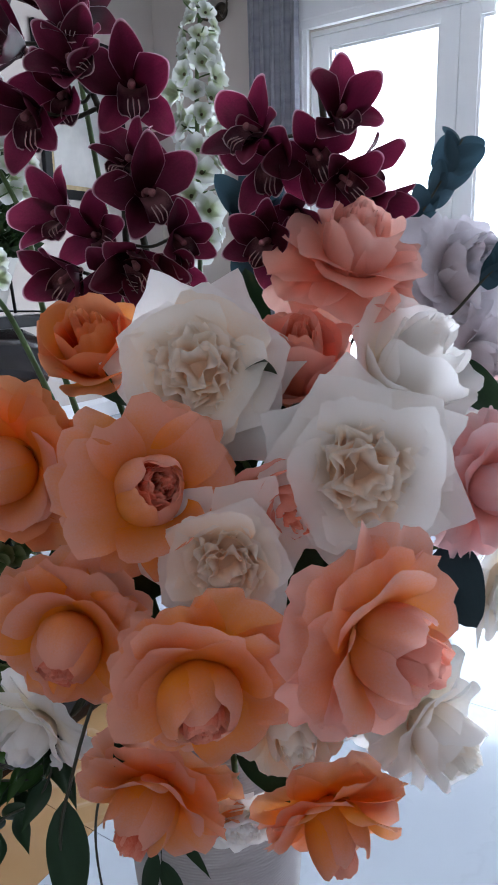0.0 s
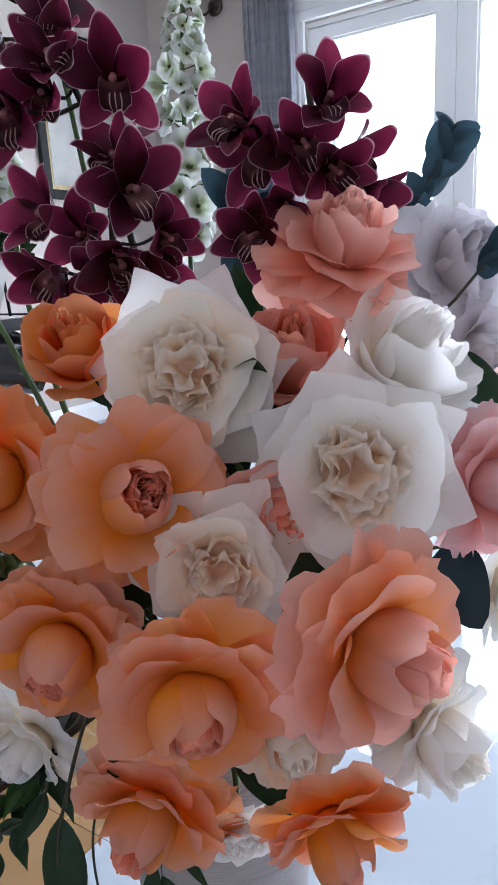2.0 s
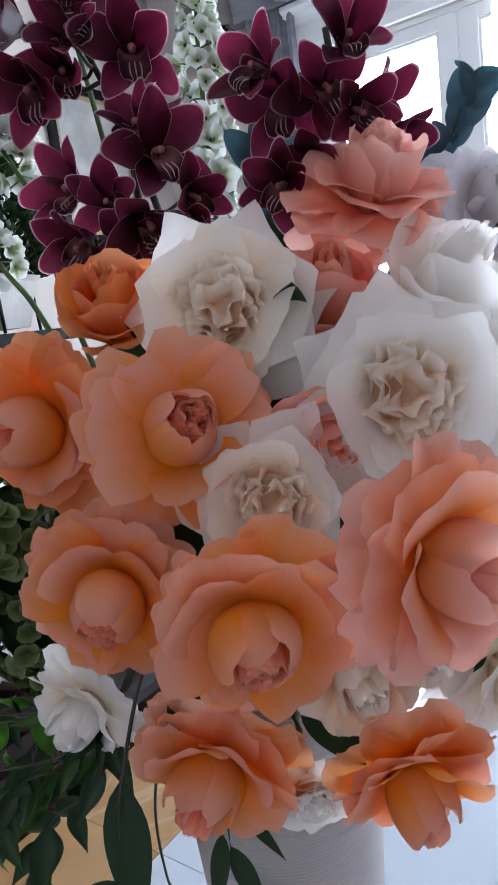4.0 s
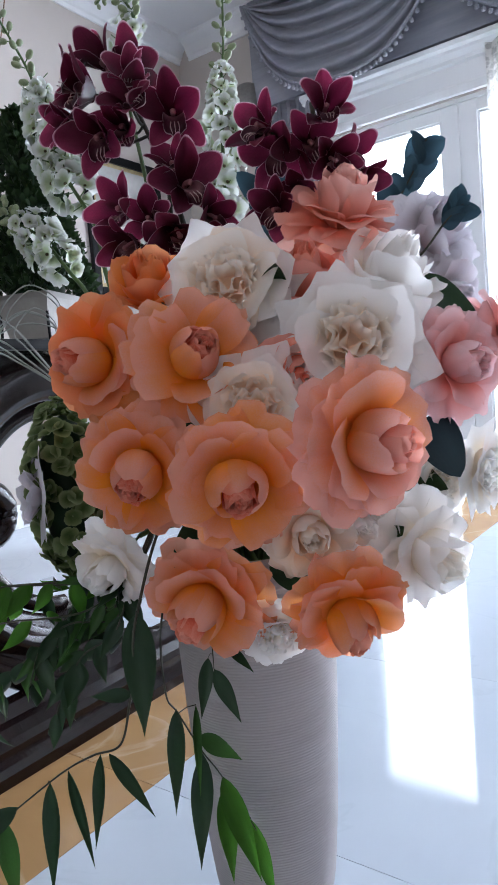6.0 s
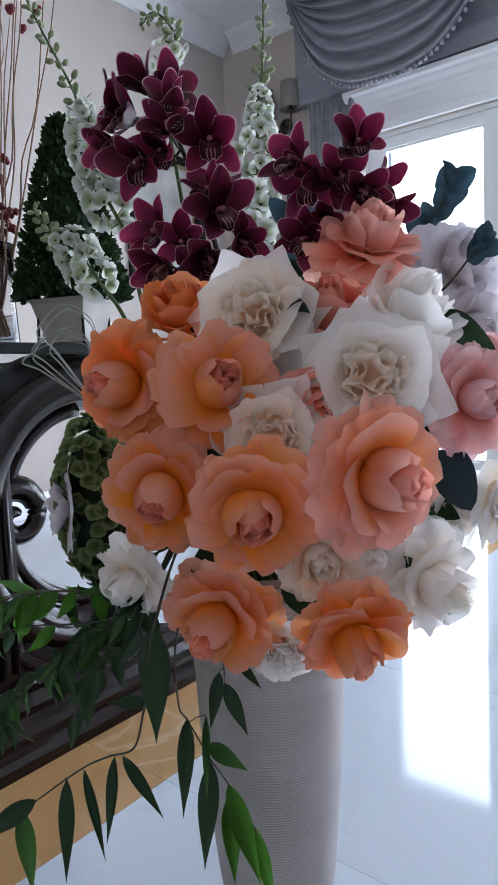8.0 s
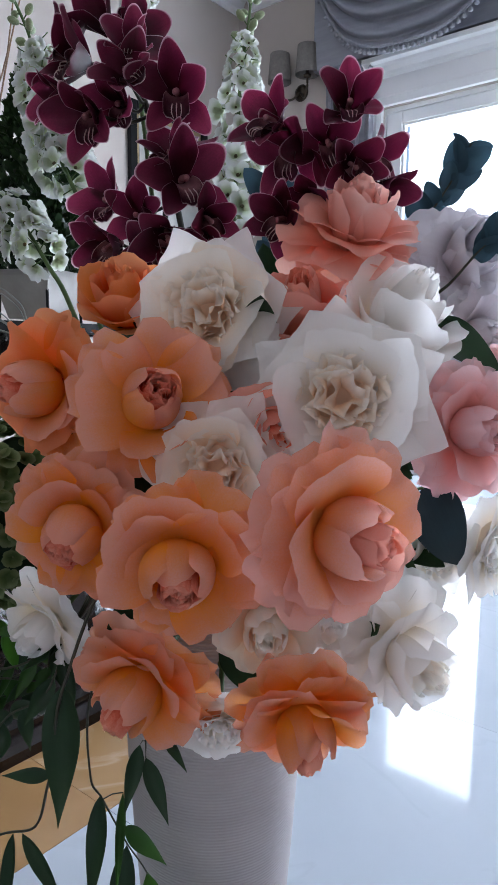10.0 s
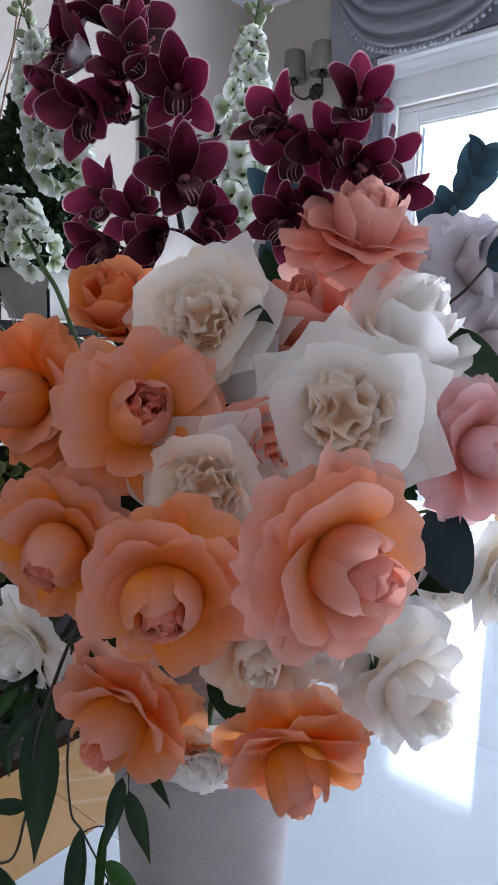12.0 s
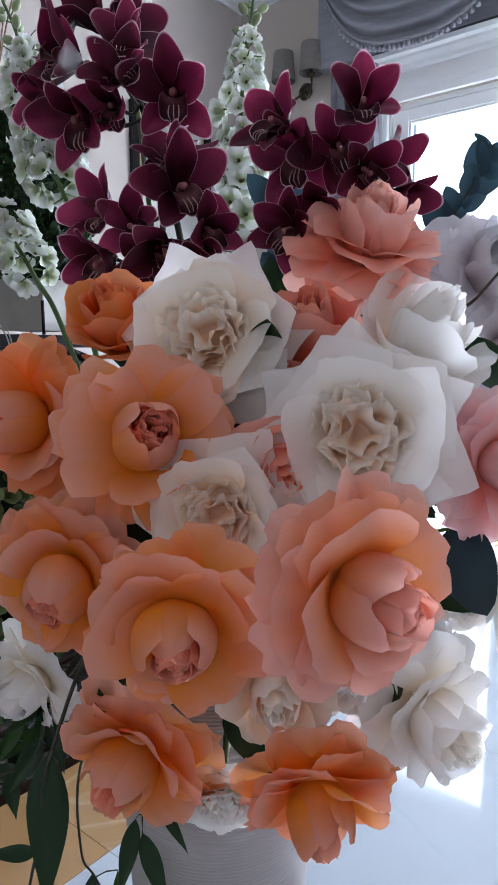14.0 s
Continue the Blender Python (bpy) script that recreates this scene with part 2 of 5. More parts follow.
def sheer_material():
    m, nodes, links, b = material("sheer_voile", 0.8)
    b.inputs["Base Color"].default_value = (0.85, 0.83, 0.80, 1)
    t = nodes.new("ShaderNodeBsdfTranslucent")
    t.inputs[0].default_value = (0.85, 0.83, 0.80, 1)
    tr = nodes.new("ShaderNodeBsdfTransparent")
    m1, m2 = nodes.new("ShaderNodeMixShader"), nodes.new("ShaderNodeMixShader")
    m1.inputs[0].default_value = 0.6
    links.new(b.outputs[0], m1.inputs[1])
    links.new(t.outputs[0], m1.inputs[2])
    n = noise_node(nodes, links, 38.0, 3.0)
    r = ramp(nodes, [(0.45, (0.1, 0.1, 0.1)), (0.6, (0.5, 0.5, 0.5))])
    links.new(n.outputs["Fac"], r.inputs[0])
    links.new(r.outputs[0], m2.inputs[0])
    links.new(m1.outputs[0], m2.inputs[1])
    links.new(tr.outputs[0], m2.inputs[2])
    links.new(m2.outputs[0], nodes["Material Output"].inputs[0])
    return m


SHEER = sheer_material()

# ---- mesh helpers ----


def mesh_of(name, bm, mats, smooth=True):
    me = bpy.data.meshes.new(name)
    bm.to_mesh(me)
    bm.free()
    for m in (mats if isinstance(mats, (list, tuple)) else [mats]):
        me.materials.append(m)
    if smooth:
        for p in me.polygons:
            p.use_smooth = True
    return me


def part(name, bm, mat, parent=None, label="", smooth=True, m=None):
    """One mesh object, under a thing or a part when parent is given."""
    ob = new(name, bm if isinstance(bm, bpy.types.Mesh) else mesh_of(name, bm, mat, smooth))
    if parent:
        ob.parent = parent
    if m is not None:
        ob.matrix_basis = m
    if label:
        ob["label"] = label
    return ob


def box(bm, lo, hi, bevel=0.0):
    lo, hi = Vector(lo), Vector(hi)
    r = bmesh.ops.create_cube(bm, size=1.0, matrix=Matrix.LocRotScale((lo + hi) / 2, None, hi - lo))
    if bevel:
        es = list({e for v in r["verts"] for e in v.link_edges})
        bmesh.ops.bevel(bm, geom=es, offset=bevel, segments=2, affect="EDGES", profile=0.7)
    return bm


def boxes(*pairs, bevel=0.0):
    bm = bmesh.new()
    for lo, hi in pairs:
        box(bm, lo, hi, bevel)
    return bm


def smooth_path(pts, n=8):
    """Points along a smooth curve through pts."""
    p = [Vector(q) for q in pts]
    p = [2 * p[0] - p[1]] + p + [2 * p[-1] - p[-2]]
    out = []
    for i in range(1, len(p) - 2):
        for k in range(n):
            t = k / n
            a, b, c, d = p[i - 1], p[i], p[i + 1], p[i + 2]
            out.append(0.5 * (2 * b + (c - a) * t + (2 * a - 5 * b + 4 * c - d) * t * t + (3 * b - a - 3 * c + d) * t ** 3))
    out.append(p[-2])
    return out


def tube(bm, pts, r0, r1=None, sides=6, reeds=0, squash=1.0):
    """A tapered rod along pts; reeds: ribs round it."""
    r1 = r0 if r1 is None else r1
    rings, up = [], Vector((0.03, 0.02, 1)).normalized()
    for i, p in enumerate(pts):
        d = (pts[min(i + 1, len(pts) - 1)] - pts[max(i - 1, 0)]).normalized()
        a = d.cross(up)
        a = a.normalized() if a.length > 0.05 else d.cross(Vector((1, 0, 0))).normalized()
        b = a.cross(d).normalized()
        r = r0 + (r1 - r0) * i / max(1, len(pts) - 1)
        ring = []
        for k in range(sides):
            t = 2 * math.pi * k / sides
            q = r * (1 + (0.13 * math.cos(reeds * t) if reeds else 0))
            ring.append(bm.verts.new(p + a * (q * math.cos(t) * squash) + b * (q * math.sin(t))))
        rings.append(ring)
    for A, B in zip(rings, rings[1:]):
        for k in range(sides):
            bm.faces.new((A[k], A[(k + 1) % sides], B[(k + 1) % sides], B[k]))
    bm.faces.new(rings[0][::-1])
    bm.faces.new(rings[-1])
    return bm


def lathe(profile, segs=48, bm=None, m=None):
    bm = bm or bmesh.new()
    rings = []
    for r, z in profile:
        ring = [bm.verts.new((r * math.cos(2 * math.pi * k / segs), r * math.sin(2 * math.pi * k / segs), z)) for k in range(segs)]
        if m is not None:
            for v in ring:
                v.co = m @ v.co
        rings.append(ring)
    for A, B in zip(rings, rings[1:]):
        for k in range(segs):
            bm.faces.new((A[k], A[(k + 1) % segs], B[(k + 1) % segs], B[k]))
    return bm


def sheet(bm, fn, ns, nw):
    """A surface fn(s, w), s 0..1, w -1..1, with its own coordinates."""
    uvl = bm.loops.layers.uv.verify()
    g = [[bm.verts.new(fn(i / ns, -1 + 2 * j / nw)) for j in range(nw + 1)] for i in range(ns + 1)]
    for i in range(ns):
        for j in range(nw):
            f = bm.faces.new((g[i][j], g[i][j + 1], g[i + 1][j + 1], g[i + 1][j]))
            for lp, (a, b) in zip(f.loops, ((i, j), (i, j + 1), (i + 1, j + 1), (i + 1, j))):
                lp[uvl].uv = (b / nw, a / ns)
            f.smooth = True
    return bm


# ---- petals and leaves ----


def petal(length, width, angles, curl, tip=0.3, sharp=2.4, ruffle=0.0, base=0.0, seed=0, narrow=0.3, roll=0.0, taper=0.0, flare=0.5, frill=1.0, bm=None, m=None, ns=11, nw=14):
    """A petal that rises from the axis: angles from the axis at its foot, middle and end; curl: radius of its
    cross-section; tip and sharp: how far and how sharply the margin falls away beside the tip."""
    rnd = random.Random(seed)
    ph, k2, notch = rnd.uniform(0, 6), rnd.uniform(2.5, 4.5), rnd.uniform(-0.06, 0.06)
    a0, a1, a2 = (radians(a) for a in angles)
    N = 40
    rr, zz, th = [base], [0.0], [a0]
    for i in range(1, N + 1):
        s = i / N
        t = a0 + (a1 - a0) * 2 * s if s < 0.5 else a1 + (a2 - a1) * (2 * s - 1)
        rr.append(rr[-1] + math.sin(t) * length / N)
        zz.append(zz[-1] + math.cos(t) * length / N)
        th.append(t)

    def fn(s, w):
        cut = 1 - tip * abs(w) ** sharp + notch * w + frill * (0.025 * math.sin(k2 * 2.2 * w + ph) + 0.015 * math.sin(k2 * 4.3 * w + 2 * ph)) * (abs(w) < 0.98)
        s2 = min(1.0, max(0.0, s * cut))
        x = s2 * N
        i = min(N - 1, int(x))
        f = x - i
        r, z, t = rr[i] + (rr[i + 1] - rr[i]) * f, zz[i] + (zz[i + 1] - zz[i]) * f, th[i] + (th[i + 1] - th[i]) * f
        hw = width * (narrow + (1 - narrow) * math.sin(math.pi / 2 * min(1.0, s2 / 0.66)))
        hw *= 1 - taper * s2 * s2
        q = w * hw
        c = curl * (1 + flare * s2)
        tang, inn = c * math.sin(q / c), c * (1 - math.cos(q / c))
        inn += ruffle * s2 ** 3 * math.sin(k2 * w * 1.6 + ph) - roll * s2 ** 4 * abs(w) ** 2
        p = Vector((r - math.cos(t) * inn, tang, z + math.sin(t) * inn))
        return m @ p if m is not None else p

    bm = bm or bmesh.new()
    return sheet(bm, fn, ns, nw)


PETAL_CACHE = {}


def petal_mesh(key, mat, **kw):
    k = (key, mat.name)
    if k not in PETAL_CACHE:
        PETAL_CACHE[k] = mesh_of("petal", petal(**kw), mat)
    return PETAL_CACHE[k]


# Layers of a bloom of unit radius: how many, then the petal's shape
CUP = [
    ("outer", 7, dict(frill=2.3, length=1.06, width=0.60, angles=(70, 86, 98), curl=1.9, tip=0.15, sharp=3.2, ruffle=0.06, roll=0.05)),
    ("second", 5, dict(frill=2.0, length=0.95, width=0.62, angles=(62, 72, 88), curl=1.3, tip=0.16, sharp=3.0, ruffle=0.05, roll=0.05)),
    ("guard", 3, dict(length=0.76, width=0.52, angles=(92, 46, 64), curl=0.56, tip=0.16, sharp=2.8, ruffle=0.03, roll=0.05, base=0.05)),
    ("cup", 5, dict(length=1.06, width=0.56, angles=(92, 14, -54), curl=0.40, taper=0.42, flare=-0.35, tip=0.20, sharp=1.7, ruffle=0.03, narrow=0.55)),
    ("heart", 34, dict(length=0.63, width=0.23, angles=(8, -2, -10), curl=0.15, tip=0.10, ruffle=0.035, narrow=0.8)),
]
OPEN = [
    ("outer", 7, dict(frill=2.1, length=1.10, width=0.62, angles=(68, 88, 104), curl=1.7, tip=0.16, sharp=3.0, ruffle=0.07, roll=0.08)),
    ("second", 5, dict(frill=1.8, length=1.02, width=0.64, angles=(56, 72, 92), curl=1.1, tip=0.18, sharp=2.8, ruffle=0.06, roll=0.08)),
    ("guard", 3, dict(length=0.96, width=0.56, angles=(74, 42, 70), curl=0.7, tip=0.26, sharp=2.2, ruffle=0.05, roll=0.14, base=0.04)),
    ("cup", 5, dict(length=1.12, width=0.54, angles=(84, 12, -34), curl=0.38, taper=0.42, flare=-0.3, tip=0.28, sharp=1.5, ruffle=0.03, narrow=0.5)),
    ("heart", 16, dict(length=0.84, width=0.25, angles=(8, -3, -10), curl=0.15, tip=0.14, ruffle=0.035, narrow=0.8)),
]
STAR = [
    ("outer", 6, dict(frill=0.5, length=1.24, width=0.60, angles=(66, 84, 92), curl=-2.4, tip=0.46, sharp=1.0, ruffle=0.04, roll=0.10)),
    ("second", 5, dict(frill=0.5, length=1.04, width=0.60, angles=(54, 74, 88), curl=2.2, tip=0.40, sharp=1.1, ruffle=0.04, roll=0.10)),
    ("guard", 5, dict(length=0.82, width=0.56, angles=(66, 52, 72), curl=0.85, tip=0.16, ruffle=0.03, roll=0.06)),
    ("cup", 6, dict(length=0.62, width=0.48, angles=(66, 46, 58), curl=0.55, tip=0.12, ruffle=0.04, narrow=0.5)),
]
FLUFF = [
    ("outer", 7, dict(length=1.0, width=0.54, angles=(88, 112, 126), curl=1.5, tip=0.36, sharp=1.6, ruffle=0.07, roll=0.10)),
    ("second", 7, dict(length=1.04, width=0.54, angles=(62, 90, 106), curl=1.2, tip=0.34, sharp=1.6, ruffle=0.07, roll=0.10)),
    ("guard", 6, dict(length=0.98, width=0.54, angles=(40, 64, 84), curl=0.8, tip=0.34, sharp=1.6, ruffle=0.06, roll=0.10)),
    ("cup", 5, dict(length=1.10, width=0.54, angles=(60, 16, -4), curl=0.44, tip=0.24, sharp=1.9, ruffle=0.05, narrow=0.5)),
    ("heart", 11, dict(length=0.94, width=0.28, angles=(8, 2, -2), curl=0.2, tip=0.18, ruffle=0.05, narrow=0.7)),
]
HALF = [
    ("outer", 4, dict(length=1.30, width=0.72, angles=(78, 30, 62), curl=0.9, tip=0.26, sharp=2.0, ruffle=0.08, roll=0.12)),
    ("second", 3, dict(length=1.45, width=0.76, angles=(66, 26, 48), curl=0.70, tip=0.34, sharp=1.6, ruffle=0.05, roll=0.20)),
    ("guard", 4, dict(length=1.50, width=0.68, angles=(66, 12, 6), curl=0.58, tip=0.28, sharp=1.8, ruffle=0.04, roll=0.08)),
    ("cup", 4, dict(length=1.58, width=0.58, angles=(60, 4, -22), curl=0.46, taper=0.3, flare=-0.2, tip=0.16, ruffle=0.02, narrow=0.5)),
    ("heart", 9, dict(length=1.40, width=0.26, angles=(8, 0, -8), curl=0.18, tip=0.18, ruffle=0.03, narrow=0.7)),
]


def turned(facing, spin=0.0):
    return Vector(facing).normalized().to_track_quat("Z", "Y").to_matrix().to_4x4() @ Matrix.Rotation(radians(spin), 4, "Z")


def faced(way, normal=(0, -1, 0), roll=0.0):
    """A frame with z along way and x as near to normal as may be, turned by roll degrees."""
    z = Vector(way).normalized()
    x = Vector(normal)
    x = (x - z * x.dot(z)).normalized()
    y = z.cross(x)
    return Matrix((x, y, z)).transposed().to_4x4() @ Matrix.Rotation(radians(roll), 4, "Z")


VASE_AXIS = Vector((-0.064, 0.557, 0.0))      # in the bouquet's own axes


def rose(place, facing, radius, kind, kind_name, outer, inner, heart, label, seed, spin=0.0, nod=None, ways=None):
    """A rose: petals in whorls round a heart, sepals below, and a stem down into the vase."""
    rnd = random.Random(seed)
    m = Matrix.Translation(place) @ turned(facing, spin)
    # the middle of the bloom's outline sits on its place
    m = m @ Matrix.Translation((0, 0, (-0.70 if kind_name == "half" else -0.30) * radius))
    ob = new("rose", None)
    ob.empty_display_size = 0.02
    ob.matrix_basis = m
    tagged(ob, label, "rose", "roses of the bouquet")
    turn = rnd.uniform(0, 360)
    ways = ways or {}
    # the heart may nod to one side of the open bloom
    tip = Matrix.Identity(4)
    if nod:
        way = m.to_3x3().inverted() @ Vector(nod) + Vector((0, 0, 1))
        mid = Matrix.Translation((0, 0, 0.34 * radius))
        tip = mid @ Vector((0, 0, 1)).rotation_difference(way).to_matrix().to_4x4() @ mid.inverted()
    for li, (layer, count, kw) in enumerate(kind):
        mat = outer if li < 2 else (inner if li < 4 else heart)
        lift = (0.0, 0.05, 0.09, 0.02, 0.12)[li] * radius
        count = len(ways[layer]) if layer in ways else count
        for i in range(count):
            variant = rnd.randrange(4)
            me = petal_mesh((kind_name, layer, variant), mat, seed=variant * 7 + li * 31 + len(kind_name), **kw)
            if layer == "heart":
                f = (i + 0.6) / count
                sc, off = 0.35 + 0.8 * f ** 0.8, 0.25 * f ** 0.9
                ang = turn + i * 137.5
                q = Matrix.Rotation(radians(ang), 4, "Z") @ Matrix.Translation((off * radius, 0, lift + radius * 0.05 * (1 - f)))
                q = q @ Matrix.Rotation(radians(rnd.uniform(-7, 5)), 4, "Y") @ Matrix.Diagonal((sc * radius, sc * radius, radius * rnd.uniform(0.93, 1.07), 1))
            else:
                ang = ways[layer][i] if layer in ways else turn + li * 31 + 360 * (i + rnd.uniform(-0.16, 0.16)) / count
                sc = radius * rnd.uniform(0.90, 1.06)
                q = Matrix.Rotation(radians(ang), 4, "Z") @ Matrix.Translation((0.04 * radius, 0, lift + (i % 2) * 0.025 * radius))
                q = q @ Matrix.Rotation(radians(rnd.uniform(-6, 7) if li < 3 else rnd.uniform(-6, 6)), 4, "Y") @ Matrix.Rotation(radians(rnd.uniform(-8, 8)), 4, "X") @ Matrix.Diagonal((sc, sc * rnd.uniform(0.94, 1.08), sc, 1))
            part("petal", me, None, ob, m=tip @ q if li > 2 else q)
    if kind_name == "star":
        # the heart: upright folded petals in rings; an added core hides the dark hollow
        part("core", lathe([(r * radius, z * radius) for r, z in ((0.44, 0.10), (0.42, 0.20), (0.36, 0.27), (0.22, 0.30), (0.10, 0.31), (0.0, 0.31))], 20), heart, ob)
        for ring, (off, count) in enumerate(((0.40, 6), (0.30, 5), (0.20, 4), (0.09, 3))):
            for i in range(count):
                variant = rnd.randrange(4)
                me = petal_mesh(("star", "fold", variant), heart, length=0.34, width=0.29, angles=(34, 14, 48), curl=0.27, tip=0.12, ruffle=0.09, narrow=0.85, roll=0.05, seed=variant * 5 + 3)
                ang = turn + 47 * ring + 360 * (i + rnd.uniform(-0.2, 0.2)) / count
                q = Matrix.Rotation(radians(ang), 4, "Z") @ Matrix.Translation(((off + rnd.uniform(-0.04, 0.02)) * radius - 0.05 * radius, 0, (0.16 + 0.025 * ring) * radius)) @ Matrix.Rotation(radians(rnd.uniform(-30, 30)), 4, "Z")
                part("petal", me, None, ob, m=q @ Matrix.Diagonal((*[radius * rnd.uniform(0.85, 1.05)] * 3, 1)))
    inv = m.inverted()
    # green sepals under the bloom, and the stem
    bm = bmesh.new()
    for i in range(5):
        petal(0.42 * radius, 0.09 * radius, (70, 100, 130), 0.3 * radius, tip=0.7, sharp=1.0, bm=bm, m=Matrix.Rotation(radians(72 * i), 4, "Z") @ Matrix.Translation((0, 0, -0.03 * radius)), ns=5, nw=2)
    bmesh.ops.create_uvsphere(bm, u_segments=10, v_segments=6, radius=0.13 * radius, matrix=Matrix.Translation((0, 0, -0.08 * radius)))
    part("calyx", bm, LEAF, ob)
    p0 = m @ Vector((0, 0, -0.1 * radius))
    back = (m.to_3x3() @ Vector((0, 0, -1)))
    foot = VASE_AXIS + Vector((rnd.uniform(-0.04, 0.04), rnd.uniform(-0.03, 0.04), 0.60))
    neck = VASE_AXIS + Vector((rnd.uniform(-0.05, 0.05), rnd.uniform(-0.03, 0.03), 0.735))
    p1 = p0 + back * 0.045
    pts = smooth_path([p0, p1, p1.lerp(neck, 0.5) + Vector((0, 0.03, 0.0)), neck, foot], 5)
    part("stem", tube(bmesh.new(), [inv @ p for p in pts], 0.0028, 0.0032, 6), STEM, ob)
    return ob

# ---- the room ----
def in_room(ob):
    ob.matrix_basis = ROOM
    return ob


def structure(name, bm, mat, label, category, smooth=False):
    return tagged(in_room(part(name, bm, mat, smooth=smooth)), label, category, kind="structure")


WL, WN, WR, WS, CH = -2.92, 3.60, 3.6, -2.8, 3.0      # left, window, right and rear walls, ceiling
OL, OR, OT = -1.846, 2.40, 2.085                          # the door opening

structure("wall_north", boxes(((WL - 0.2, WN, 0), (OL, WN + 0.25, CH)), ((OR, WN, 0), (WR + 0.2, WN + 0.25, CH)), ((OL, WN, OT), (OR, WN + 0.25, CH))),
          WALL, "pale painted wall with a wide glazed opening", "wall")
structure("wall_west", boxes(((WL - 0.2, WS - 0.2, 0), (WL, WN, CH))), WALL, "pale grey painted plaster wall", "wall")
structure("wall_east", boxes(((WR, WS - 0.2, 0), (WR + 0.2, WN, CH))), WALL, "pale grey painted plaster wall", "wall")
structure("wall_south", boxes(((WL, WS - 0.2, 0), (-0.8, WS, CH)), ((1.8, WS - 0.2, 0), (WR, WS, CH)), ((-0.8, WS - 0.2, 0), (1.8, WS, 0.85)), ((-0.8, WS - 0.2, 2.35), (1.8, WS, CH))), WALL, "pale grey painted plaster wall with an added unseen window", "wall")
# unseen window added behind the camera for soft light on the blooms
rear = structure("added_window", boxes(((-0.8, WS - 0.14, 0.85), (-0.73, WS - 0.07, 2.35)), ((1.73, WS - 0.14, 0.85), (1.8, WS - 0.07, 2.35)), ((-0.73, WS - 0.14, 2.28), (1.73, WS - 0.07, 2.35)), ((-0.73, WS - 0.14, 0.85), (1.73, WS - 0.07, 0.92)), ((0.465, WS - 0.14, 0.92), (0.535, WS - 0.07, 2.28))), GLOSS_WHITE, "unseen white framed window added in the rear wall for fill light", "window")
for a0, a1 in ((-0.73, 0.465), (0.535, 1.73)):
    pane = part("pane", boxes(((a0, WS - 0.108, 0.92), (a1, WS - 0.104, 2.28))), GLASS, rear, smooth=False)
    pane.visible_shadow = False
structure("ceiling", boxes(((WL - 0.2, WS - 0.2, CH), (WR + 0.2, WN + 0.25, CH + 0.15))), CEIL, "plain white ceiling", "ceiling")


def run_profile(profile, a, b, inward):
    """A moulding of that section (out from the wall, height) from a to b along a wall."""
    bm = bmesh.new()
    a, b, n = Vector((*a, 0)), Vector((*b, 0)), Vector((*inward, 0))
    rows = [[bm.verts.new(p + n * o + Vector((0, 0, z))) for o, z in profile] for p in (a, b)]
    k = len(profile)
    for i in range(k):
        bm.faces.new((rows[0][i], rows[0][(i + 1) % k], rows[1][(i + 1) % k], rows[1][i]))
    bm.faces.new(rows[0][::-1])
    bm.faces.new(rows[1])
    return bm


crown = [(0.0, CH - 0.13), (0.012, CH - 0.13), (0.018, CH - 0.11), (0.03, CH - 0.10), (0.05, CH - 0.06), (0.085, CH - 0.03), (0.10, CH - 0.022), (0.105, CH), (0.0, CH)]
structure("cornice_west", run_profile(crown, (WL, WS), (WL, WN), (1, 0)), CEIL, "white plaster crown moulding", "cornice")
structure("cornice_north", run_profile(crown, (WL + 0.1, WN), (WR, WN), (0, -1)), CEIL, "white plaster crown moulding", "cornice")
skirt = [(0.0, 0.0), (0.018, 0.0), (0.018, 0.09), (0.012, 0.105), (0.006, 0.12), (0.0, 0.12)]
structure("baseboard_west", run_profile(skirt, (WL, WS), (WL, WN), (1, 0)), GLOSS_WHITE, "white painted skirting board", "baseboard")
structure("baseboard_north", run_profile(skirt, (WL + 0.02, WN), (OL - 0.1, WN), (0, -1)), GLOSS_WHITE, "white painted skirting board", "baseboard")
head = [(0.0, 2.09), (0.03, 2.09), (0.035, 2.13), (0.03, 2.14), (0.03, 2.235), (0.045, 2.245), (0.05, 2.262), (0.075, 2.285), (0.08, 2.298), (0.105, 2.308), (0.105, 2.333), (0.0, 2.333)]
structure("door_head_moulding", run_profile(head, (OL - 0.09, WN), (OR + 0.09, WN), (0, -1)), GLOSS_WHITE, "white painted moulded head over the glazed doors", "trim")
structure("architrave", boxes(((OL - 0.085, WN - 0.028, 0), (OL + 0.004, WN, 2.09)), ((OL - 0.062, WN - 0.036, 0), (OL - 0.02, WN - 0.028, 2.09)), bevel=0.004),
          GLOSS_WHITE, "white painted door architrave", "trim")


